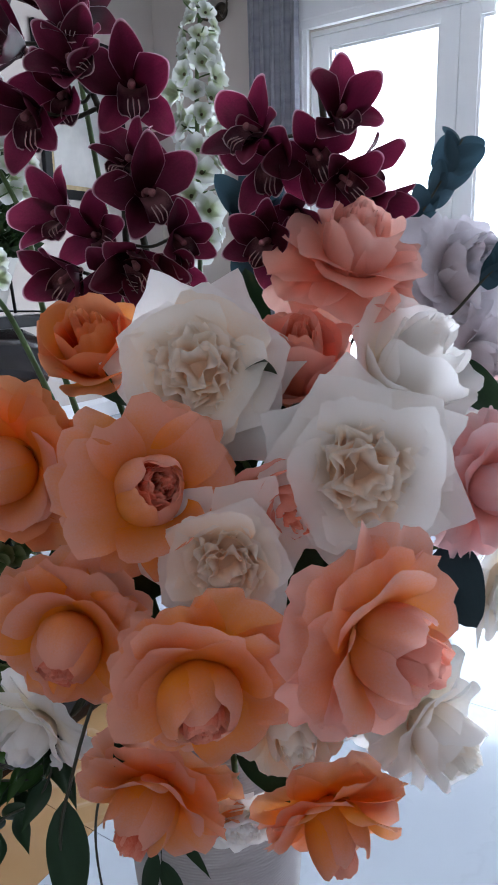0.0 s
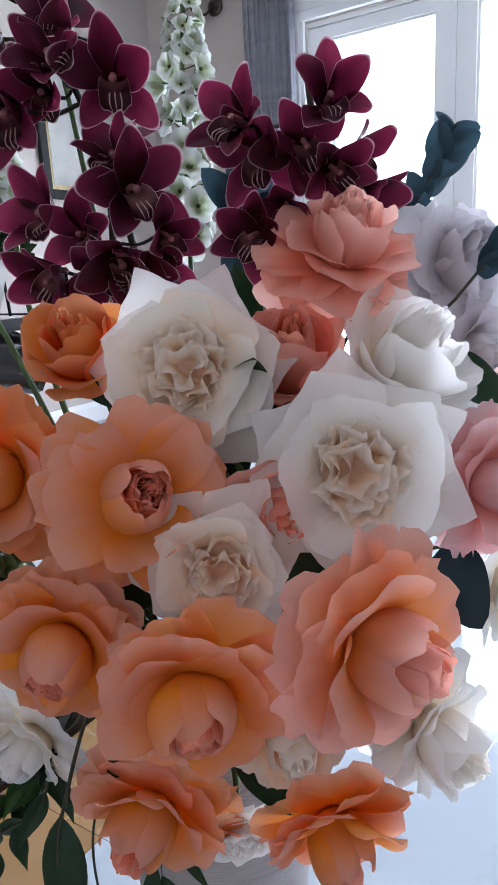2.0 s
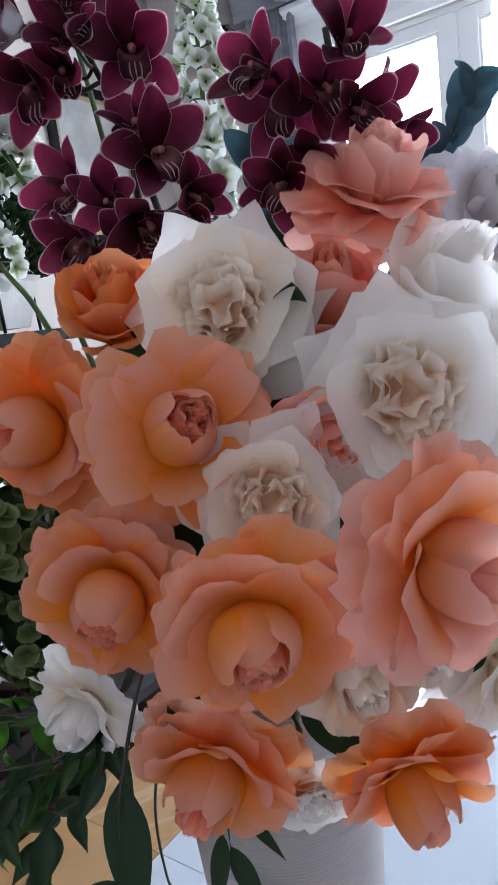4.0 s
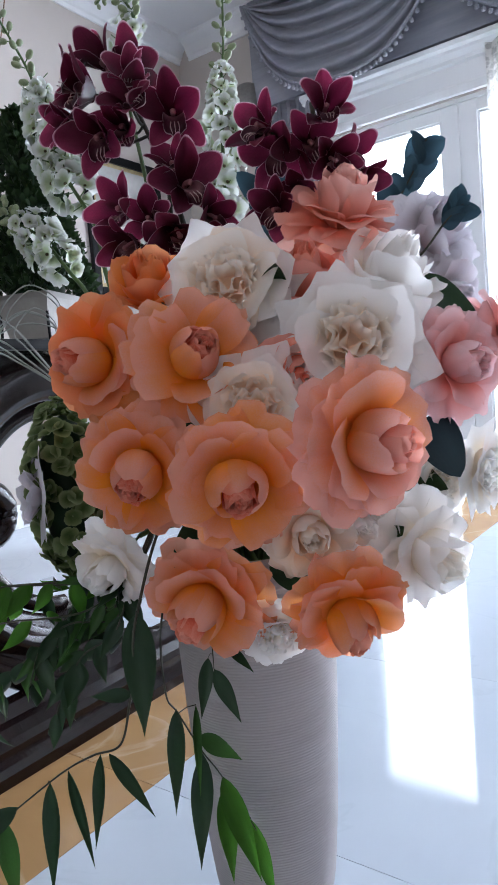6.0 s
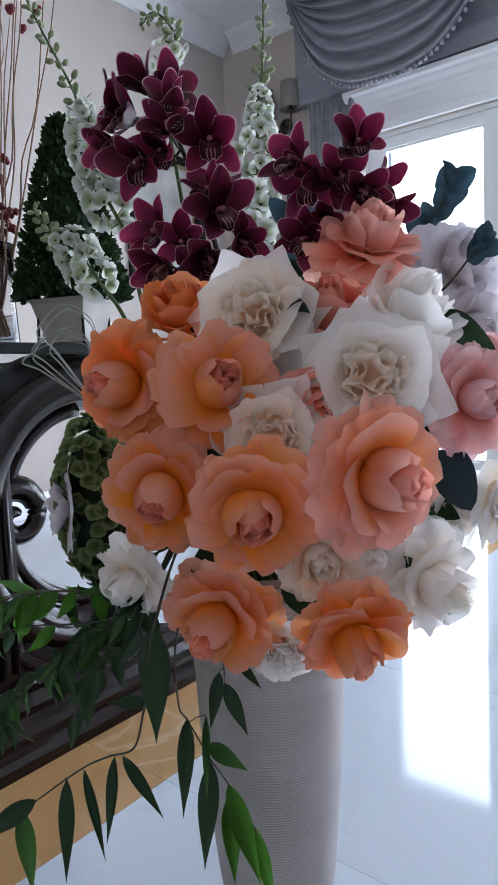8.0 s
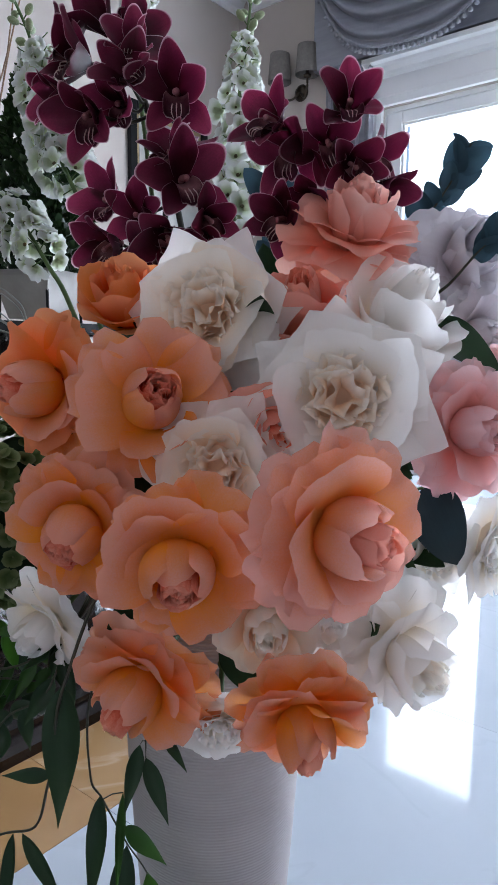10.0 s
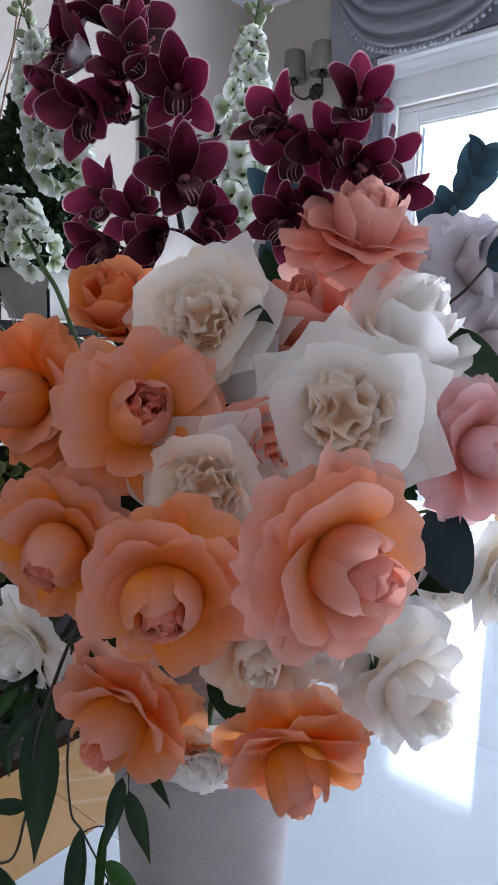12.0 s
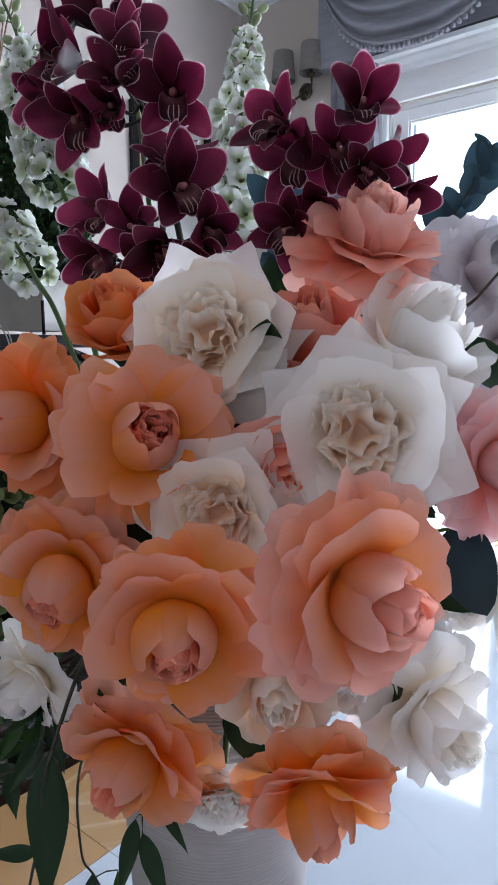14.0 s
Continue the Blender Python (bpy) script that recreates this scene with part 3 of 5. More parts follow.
# glazed doors: an outer frame, then leaves with stiles, rails, beads and panes
def glazed_door(n, u0, u1):
    y0, y1 = WN + 0.03, WN + 0.085
    root = tagged(in_room(part("door_%d" % n, boxes(((u0, y0, 0.03), (u0 + 0.095, y1, 2.060)), ((u1 - 0.095, y0, 0.03), (u1, y1, 2.060)), bevel=0.004), GLOSS_WHITE, smooth=False)),
                  "white painted glazed door, closed, against bright daylight", "door", "glazed doors", "structure")
    part("rail", boxes(((u0 + 0.095, y0 + 0.002, 1.998), (u1 - 0.095, y1 - 0.002, 2.060)), bevel=0.003), GLOSS_WHITE, root, smooth=False)
    part("rail", boxes(((u0 + 0.095, y0 + 0.002, 0.03), (u1 - 0.095, y1 - 0.002, 0.135)), bevel=0.003), GLOSS_WHITE, root, smooth=False)
    a, b, lo, hi, w = u0 + 0.095, u1 - 0.095, 0.135, 1.998, 0.014
    part("bead", boxes(((a, y0 + 0.012, lo), (a + w, y1 - 0.01, hi)), ((b - w, y0 + 0.012, lo), (b, y1 - 0.01, hi)), ((a + w, y0 + 0.012, hi - w), (b - w, y1 - 0.01, hi)), ((a + w, y0 + 0.012, lo), (b - w, y1 - 0.01, lo + w)), bevel=0.003), GLOSS_WHITE, root, smooth=False)
    pane = part("pane", boxes(((a + w, y0 + 0.026, lo + w), (b - w, y0 + 0.030, hi - w))), GLASS, root, "clear glass", smooth=False)
    pane.visible_shadow = False
    part("handle", tube(tube(bmesh.new(), [Vector((u1 - 0.05, y0, 1.0)), Vector((u1 - 0.05, y0 - 0.045, 1.0))], 0.009, sides=10), [Vector((u1 - 0.05, y0 - 0.045, 1.0)), Vector((u1 - 0.15, y0 - 0.05, 1.0))], 0.008, sides=10), BRONZE, root)


# leaves past the second are unseen, added to let in more daylight
DOORS = [-1.838 + 0.796 * i for i in range(6)]
for i in range(5):
    glazed_door(i + 1, DOORS[i] + 0.002, DOORS[i + 1] - 0.002)
structure("threshold", boxes(((OL, WN - 0.02, 0.0), (OR, WN + 0.25, 0.03)), bevel=0.004), GLOSS_WHITE, "pale stone door threshold", "threshold")
structure("door_frame", boxes(((OL, WN + 0.02, 0.03), (DOORS[0], WN + 0.1, OT)), ((DOORS[5], WN + 0.02, 0.03), (OR, WN + 0.1, OT)), ((DOORS[0], WN + 0.02, 2.062), (DOORS[5], WN + 0.1, OT))), GLOSS_WHITE, "white painted door frame", "door frame")

# floor: screed below, polished tiles and a tan marble band, each a piece
floor_ob = structure("floor", boxes(((WL - 0.2, WS - 0.2, -0.12), (WR + 0.2, WN + 0.0, -0.0016))), GROUT, "polished white tile floor with a tan marble band", "floor")
structure("ground", boxes(((-60, WN + 0.25, -0.2), (60, 120, -0.05))), PAVING, "pale outdoor paving", "ground")


def tile_mesh(w, d, mat):
    bm = boxes(((0, 0, -0.012), (w, d, 0.0)))
    top = [e for e in bm.edges if all(abs(v.co.z) < 1e-6 for v in e.verts)]
    bmesh.ops.bevel(bm, geom=top, offset=0.0003, segments=1, affect="EDGES")
    return mesh_of("tile", bm, mat, False)


BAND_L, BAND_R = -0.96, -0.668

# ---- drapery ----


bm = bmesh.new()
bmesh.ops.create_icosphere(bm, subdivisions=1, radius=0.014, matrix=Matrix.Translation((0, -0.004, -0.034)))
tube(bm, [Vector((0, -0.002, 0.0)), Vector((0, -0.004, -0.025))], 0.004, 0.003, 5)
BOBBLE = mesh_of("bobble", bm, FRINGE)


def swag(u0, u1, z0, z1, drop, depth, label, folds=6):
    """A satin swag: cloth that hangs in deep curved folds between two points, with a ball fringe."""
    v0 = WN - 0.14
    root = tagged(in_room(part("window_swag", sheet(bmesh.new(), lambda s, w: swag_point(s, w, u0, u1, z0, z1, drop, depth, v0, folds), 72, 40), DRAPE)), label, "swag", "window swags")
    sol = root.modifiers.new("thick", "SOLIDIFY")
    sol.thickness = 0.004
    for i in range(46):
        p = swag_point(1.0, -1 + 2 * (i + 0.5) / 46, u0, u1, z0, z1, drop, depth, v0, folds)
        part("bobble", BOBBLE, None, root, m=Matrix.Translation(p))
    edge = [swag_point(1.0, -1 + 2 * i / 60, u0, u1, z0, z1, drop, depth, v0, folds) + Vector((0, -0.004, 0)) for i in range(61)]
    part("braid", tube(bmesh.new(), edge, 0.009, sides=6), FRINGE, root)
    return root


def swag_point(s, w, u0, u1, z0, z1, drop, depth, v0, folds):
    half, mid = (u1 - u0) / 2, (u0 + u1) / 2
    inset = 1 - 0.05 * math.sin(math.pi * min(1, s)) 
    hang = 1 - abs(w) ** 2.9
    sag = (0.10 + 0.90 * s ** 1.15) * drop
    top = z0 + (z1 - z0) * (w + 1) / 2
    ripple = math.sin(2 * math.pi * folds * s + 0.5 * w) * (0.2 + 0.8 * hang)
    z = top - sag * hang - 0.012 * ripple
    v = v0 - depth * (0.25 + 0.75 * s) * hang - 0.026 * ripple - 0.015 * hang
    return Vector((mid + half * w * inset, v, z))


swag(-2.28, -0.96, 2.96, 2.90, 0.63, 0.10, "grey satin swag with deep folds and ball fringe over the doors")
swag(-1.16, 0.36, 2.90, 2.92, 0.62, 0.10, "grey satin swag with ball fringe beside another swag")
swag(0.20, 1.72, 2.92, 2.92, 0.62, 0.10, "grey satin swag with ball fringe further along the doors")
tagged(in_room(part("pelmet", boxes(((-2.26, WN - 0.105, 2.345), (2.5, WN - 0.03, 2.99)), bevel=0.006), DRAPE, smooth=False)), "flat grey fabric-covered pelmet above the doors", "pelmet")


def pleated(name, u0, u1, z0, z1, v, pleats, depth, mat, label, category):
    def fn(s, w):
        u = u0 + (u1 - u0) * (w + 1) / 2
        a = math.pi * pleats * (w + 1)
        flare = 0.6 + 0.4 * s
        return Vector((u + 0.012 * math.sin(2 * a) * flare, v + depth * flare * math.sin(a + 0.5 * math.sin(3 * s)), z1 + (z0 - z1) * s))
    ob = tagged(in_room(part(name, sheet(bmesh.new(), fn, 24, pleats * 12), mat)), label, category)
    sol = ob.modifiers.new("thick", "SOLIDIFY")
    sol.thickness = 0.003
    return ob


pleated("curtain", -2.19, -1.87, 0.02, 2.92, WN - 0.075, 5, 0.028, DRAPE, "grey satin curtain hanging in pleats beside the doors", "curtain")
sheer = pleated("sheer_curtain", -0.86, 0.15, 1.95, 2.345, WN - 0.07, 7, 0.018, SHEER, "short white sheer curtain under the swag", "curtain")

# ---- wall lamp and pictures ----
sconce = tagged(in_room(part("wall_sconce", lathe([(0.0, 0.0), (0.045, 0.0), (0.05, 0.01), (0.03, 0.02), (0.0, 0.022)], 20, m=Matrix.Translation((-2.408, WN - 0.002, 2.29)) @ Matrix.Rotation(math.pi / 2, 4, "X")), BRONZE)),
                "dark bronze wall lamp with two grey fabric shades, unlit", "wall lamp")
for du in (-0.102, 0.102):
    pts = smooth_path([(-2.408, WN - 0.02, 2.29), (-2.408 + du * 0.5, WN - 0.06, 2.245), (-2.408 + du, WN - 0.10, 2.28), (-2.408 + du, WN - 0.10, 2.35)], 6)
    part("arm", tube(bmesh.new(), pts, 0.007, sides=8), BRONZE, sconce)
    at0 = Matrix.Translation((-2.408 + du, WN - 0.10, 0))
    part("candle_cup", lathe([(0.0, 2.325), (0.022, 2.33), (0.026, 2.345), (0.012, 2.35), (0.012, 2.42)], 14, m=at0), BRONZE, sconce)
    part("shade", lathe([(0.072, 2.345), (0.060, 2.51), (0.057, 2.51), (0.069, 2.345), (0.072, 2.345)], 28, m=at0), SHADE, sconce, "grey fabric shade")


def picture(v0, v1, z0, z1, label):
    u = WL + 0.002
    root = tagged(in_room(part("picture", boxes(((u, v0, z0), (u + 0.03, v0 + 0.05, z1)), ((u, v1 - 0.05, z0), (u + 0.03, v1, z1)), ((u, v0 + 0.05, z1 - 0.05), (u + 0.03, v1 - 0.05, z1)), ((u, v0 + 0.05, z0), (u + 0.03, v1 - 0.05, z0 + 0.05)), bevel=0.006), BLACK, smooth=False)), label, "picture")
    part("slip", boxes(((u, v0 + 0.05, z0 + 0.05), (u + 0.014, v1 - 0.05, z1 - 0.05))), GOLD, root, smooth=False)
    part("print", boxes(((u + 0.012, v0 + 0.075, z0 + 0.075), (u + 0.017, v1 - 0.075, z1 - 0.075))), MAT_BOARD, root, smooth=False)


picture(2.62, 3.26, 1.25, 2.10, "dark framed print with a gilded slip on the pale wall")

# ---- the carved side table with its glass top ----
table = tagged(new("side_table", None), "dark carved wooden table with a black-edged glass top", "table")
table.matrix_basis = ROOM @ pose(0.37, -0.17, 0)
TOP = 0.755
part("tabletop", boxes(((-2.05, -0.55, TOP - 0.012), (-1.32, 1.08, TOP)), bevel=0.002), glass_material("smoked_glass", (0.55, 0.6, 0.6)), table, "glass top", False)
part("edge_band", boxes(((-1.322, -0.56, TOP - 0.018), (-1.30, 1.09, TOP + 0.002)), ((-2.07, -0.56, TOP - 0.018), (-2.05, 1.09, TOP + 0.002)), ((-2.05, 1.078, TOP - 0.018), (-1.322, 1.09, TOP + 0.002)), ((-2.05, -0.56, TOP - 0.018), (-1.322, -0.548, TOP + 0.002)), bevel=0.003), BLACK, table, "black edge", False)


def arc(u, cv, cz, r, a0, a1, n=26, grow=0.0):
    return [Vector((u, cv + (r + grow * i / n) * math.cos(radians(a0 + (a1 - a0) * i / n)), cz + (r + grow * i / n) * math.sin(radians(a0 + (a1 - a0) * i / n)))) for i in range(n + 1)]


def scroll_leg(cv, flip):
    """A carved C-scroll with a curled end, a fluted foot and a moulded shoe."""
    root = part("scroll_leg", tube(bmesh.new(), [Vector((p.x, cv + (p.y - cv) * flip, p.z)) for p in arc(-1.42, cv, 0.42, 0.27, 62, 292, 40)], 0.060, 0.050, 20, reeds=5, squash=1.3), DARKWOOD, table, "carved dark wood scroll")
    inner = [Vector((p.x, cv + (p.y - cv) * flip, p.z)) for p in arc(-1.415, cv + 0.02, 0.42, 0.205, 95, 265, 30)]
    part("bead_moulding", tube(bmesh.new(), inner, 0.016, 0.016, 8), DARKWOOD, root)
    curl = [Vector((-1.41, cv + (-0.16 + 0.075 * (1 - i / 34) * math.cos(radians(200 - 16 * i))) * flip, 0.42 + 0.075 * (1 - i / 34) * math.sin(radians(200 - 16 * i)))) for i in range(32)]
    part("curl", tube(bmesh.new(), curl, 0.028, 0.010, 12, reeds=4), DARKWOOD, root)
    for k in range(7):
        f = k / 6
        pts = smooth_path([(-1.44 + 0.05 * f, cv + (-0.26 + 0.06 * f) * flip, 0.33), (-1.42 + 0.05 * f, cv + (-0.25 + 0.10 * f) * flip, 0.22), (-1.38, cv + (-0.18 + 0.18 * f) * flip, 0.14), (-1.34, cv + (-0.08 + 0.3 * f) * flip, 0.07)], 8)
        part("flute", tube(bmesh.new(), pts, 0.012, 0.026, 8), DARKWOOD, root)
    return root


for cv, flip in ((0.90, 1), (0.10, -1)):
    scroll_leg(cv, flip)
part("pedestal", lathe([(0.0, 0.10), (0.12, 0.10), (0.13, 0.13), (0.10, 0.16), (0.075, 0.21), (0.09, 0.28), (0.11, 0.35), (0.10, 0.44), (0.07, 0.50), (0.085, 0.54), (0.11, 0.59), (0.09, 0.65), (0.11, 0.71), (0.12, 0.742), (0.0, 0.742)], 40, m=Matrix.Translation((-1.52, 0.50, 0))), DARKWOOD, table)
# square carved post beside the scroll, with a moulded cap
post = part("post", boxes(((-1.50, 0.55, 0.10), (-1.37, 0.71, 0.555)), ((-1.475, 0.565, 0.585), (-1.385, 0.695, 0.742)), bevel=0.008), DARKWOOD, table, smooth=False)
part("cap", boxes(((-1.515, 0.535, 0.555), (-1.355, 0.725, 0.572)), ((-1.505, 0.545, 0.572), (-1.365, 0.715, 0.585)), bevel=0.005), DARKWOOD, post, smooth=False)
for k in range(5):
    part("flute", tube(bmesh.new(), [Vector((-1.368, 0.570 + 0.03 * k, 0.13)), Vector((-1.368, 0.570 + 0.03 * k, 0.53))], 0.008, 0.008, 8), DARKWOOD, post)
# moulded plinth under the legs
plinth = [(0.0, 0.0), (0.11, 0.0), (0.11, 0.02), (0.10, 0.03), (0.085, 0.036), (0.085, 0.05), (0.07, 0.058), (0.06, 0.075), (0.045, 0.08), (0.03, 0.10), (0.0, 0.10)]
part("plinth", run_profile(plinth, (-1.36, -0.2), (-1.36, 1.16), (1, 0)), DARKWOOD, table, smooth=False)
part("back_plinth", run_profile(plinth, (-2.05, -0.2), (-2.05, 1.16), (-1, 0)), DARKWOOD, table, smooth=False)
part("apron", boxes(((-2.1, -0.1, 0.685), (-2.02, 1.1, TOP - 0.012)), bevel=0.01), DARKWOOD, table, smooth=False)
for v in (-0.05, 1.05):
    part("back_leg", tube(bmesh.new(), smooth_path([(-2.06, v, 0.10), (-2.02, v, 0.3), (-2.08, v, 0.52), (-2.06, v, 0.69)], 8), 0.045, 0.05, 12, reeds=6), DARKWOOD, table)

# box topiary in its pot
TU, TV = -1.03, 0.735
topiary = tagged(new("topiary", None), "clipped box cone in a grey clay pot on the table", "plant")
topiary.matrix_basis = ROOM @ pose(TU, TV, TOP + 0.003, 0, 0, 20) @ Matrix.Scale(0.76, 4)
bm = bmesh.new()
for z, r in ((0.01, 0.055), (0.112, 0.080), (0.125, 0.086), (0.125, 0.074), (0.105, 0.070)):
    for k in range(4):
        bm.verts.new((r * (1 if k in (0, 3) else -1), r * (1 if k < 2 else -1), z))
bm.verts.ensure_lookup_table()
for i in range(4):
    for k in range(4):
        bm.faces.new([bm.verts[4 * i + k], bm.verts[4 * i + (k + 1) % 4], bm.verts[4 * i + 4 + (k + 1) % 4], bm.verts[4 * i + 4 + k]])
bm.faces.new([bm.verts[k] for k in (3, 2, 1, 0)])
bm.faces.new([bm.verts[k] for k in (16, 17, 18, 19)])
part("pot", bm, POT, topiary, smooth=False)
for k in range(4):
    a = radians(45 + 90 * k)
    part("stand_leg", tube(bmesh.new(), [Vector((0.10 * math.cos(a), 0.10 * math.sin(a), 0.0)), Vector((0.095 * math.cos(a), 0.095 * math.sin(a), 0.10))], 0.004), BLACK, topiary)


def scatter_leaves(count, place_fn, size, mat, seed, width=0.3):
    """Many small leaves in one mesh, each a bent blade; place_fn gives a point and the way out."""
    rnd = random.Random(seed)
    verts, faces, uvs = [], [], []
    for _ in range(count):
        p, out = place_fn(rnd)
        d = (out + Vector((rnd.uniform(-.8, .8), rnd.uniform(-.8, .8), rnd.uniform(-.4, .9)))).normalized()
        side = d.cross(Vector((rnd.uniform(-1, 1), rnd.uniform(-1, 1), rnd.uniform(-1, 1)))).normalized()
        nrm = d.cross(side)
        L = size * rnd.uniform(0.7, 1.3)
        i0 = len(verts)
        for s, w in ((0, 0), (0.3, 0.8), (0.65, 0.95), (1.0, 0.0)):
            c = p + d * (L * s) + nrm * (0.12 * L * math.sin(s * 2.5))
            for sg in ((-1, 1) if w else (0,)):
                verts.append(c + side * (sg * w * width * L) + nrm * (abs(sg) * 0.05 * L))
        faces += [(i0, i0 + 1, i0 + 2), (i0 + 1, i0 + 3, i0 + 4, i0 + 2), (i0 + 3, i0 + 5, i0 + 4)]
        for f in ((0, 1, 2), (1, 3, 4, 2), (3, 5, 4)):
            for k in f:
                uvs.append(((0.5, 0), (0.1, .3), (0.9, .3), (0.1, .65), (.9, .65), (.5, 1))[k])
    me = bpy.data.meshes.new("leaves")
    me.from_pydata(verts, [], faces)
    lay = me.uv_layers.new()
    for i, uv in enumerate(uvs):
        lay.data[i].uv = uv
    me.materials.append(mat)
    for p in me.polygons:
        p.use_smooth = True
    return me


def on_cone(rnd):
    h = rnd.random() ** 1.5
    a = rnd.uniform(0, 6.283)
    r = 0.14 * (1 - h) ** 0.75 * rnd.uniform(0.82, 1.04) + 0.006
    return Vector((r * math.cos(a), r * math.sin(a), 0.125 + 0.48 * h)), Vector((math.cos(a), math.sin(a), 0.5))


part("foliage", scatter_leaves(3200, on_cone, 0.026, BOX_LEAF, 3), None, topiary)["kind"] = "stuff"
part("core", lathe([(0.0, 0.10), (0.07, 0.12), (0.085, 0.16), (0.06, 0.36), (0.02, 0.53), (0.0, 0.59)], 16), LEAF_DARK, topiary)

# glass vase with red blossom twigs
twigs = tagged(new("twig_vase", None), "clear glass vase of red-blossomed twigs on the table", "vase")
twigs.matrix_basis = ROOM @ pose(-1.20, 0.665, TOP + 0.003) @ Matrix.Scale(0.76, 4)
part("glass", lathe([(0.0, 0.0), (0.052, 0.0), (0.055, 0.02), (0.05, 0.15), (0.055, 0.30), (0.052, 0.30), (0.047, 0.15), (0.051, 0.03), (0.0, 0.02)], 32), GLASS, twigs, "clear glass")
rnd = random.Random(11)
for i in range(26):
    a, spread = rnd.uniform(0, 6.283), rnd.uniform(0.05, 0.22)
    pts = [Vector((0.03 * math.cos(a + 3), 0.03 * math.sin(a + 3), 0.03))]
    for k in range(1, 7):
        pts.append(Vector((math.cos(a) * spread * k / 6 * 1.2 + rnd.uniform(-.012, .012), math.sin(a) * spread * k / 6 * 1.2 + rnd.uniform(-.012, .012), 0.03 + 0.17 * k * rnd.uniform(0.93, 1.05))))
    tw = part("twig", tube(bmesh.new(), smooth_path(pts, 3), 0.0035, 0.0014, 5), TWIG, twigs)
    for k in range(3):
        p = pts[rnd.randrange(2, 7)] + Vector((rnd.uniform(-.02, .02), rnd.uniform(-.02, .02), rnd.uniform(-.04, .04)))
        bm = bmesh.new()
        for j in range(4):
            bmesh.ops.create_icosphere(bm, subdivisions=1, radius=rnd.uniform(0.007, 0.012), matrix=Matrix.Translation(p + Vector((rnd.uniform(-.009, .009), rnd.uniform(-.009, .009), rnd.uniform(-.009, .009)))))
        part("blossom", bm, RED, tw)

# ---- the vase ----
vase = tagged(new("vase", None), "tall white ribbed ceramic vase on the polished floor", "vase")
vase.matrix_basis = pose(-0.048, 0.580, 0)
side = [(0.0, 0.001), (0.050, 0.001), (0.058, 0.004), (0.0635, 0.012), (0.068, 0.03), (0.073, 0.06), (0.079, 0.12), (0.085, 0.20), (0.090, 0.28), (0.093, 0.36), (0.0945, 0.44)]
part("body", lathe(side, 72), CERAMIC, vase)
part("rim", lathe([(0.0945, 0.44), (0.0955, 0.444), (0.0955, 0.454), (0.0945, 0.458), (0.0915, 0.457), (0.0905, 0.453), (0.089, 0.43), (0.080, 0.31), (0.0, 0.30)], 72), CERAMIC, vase)

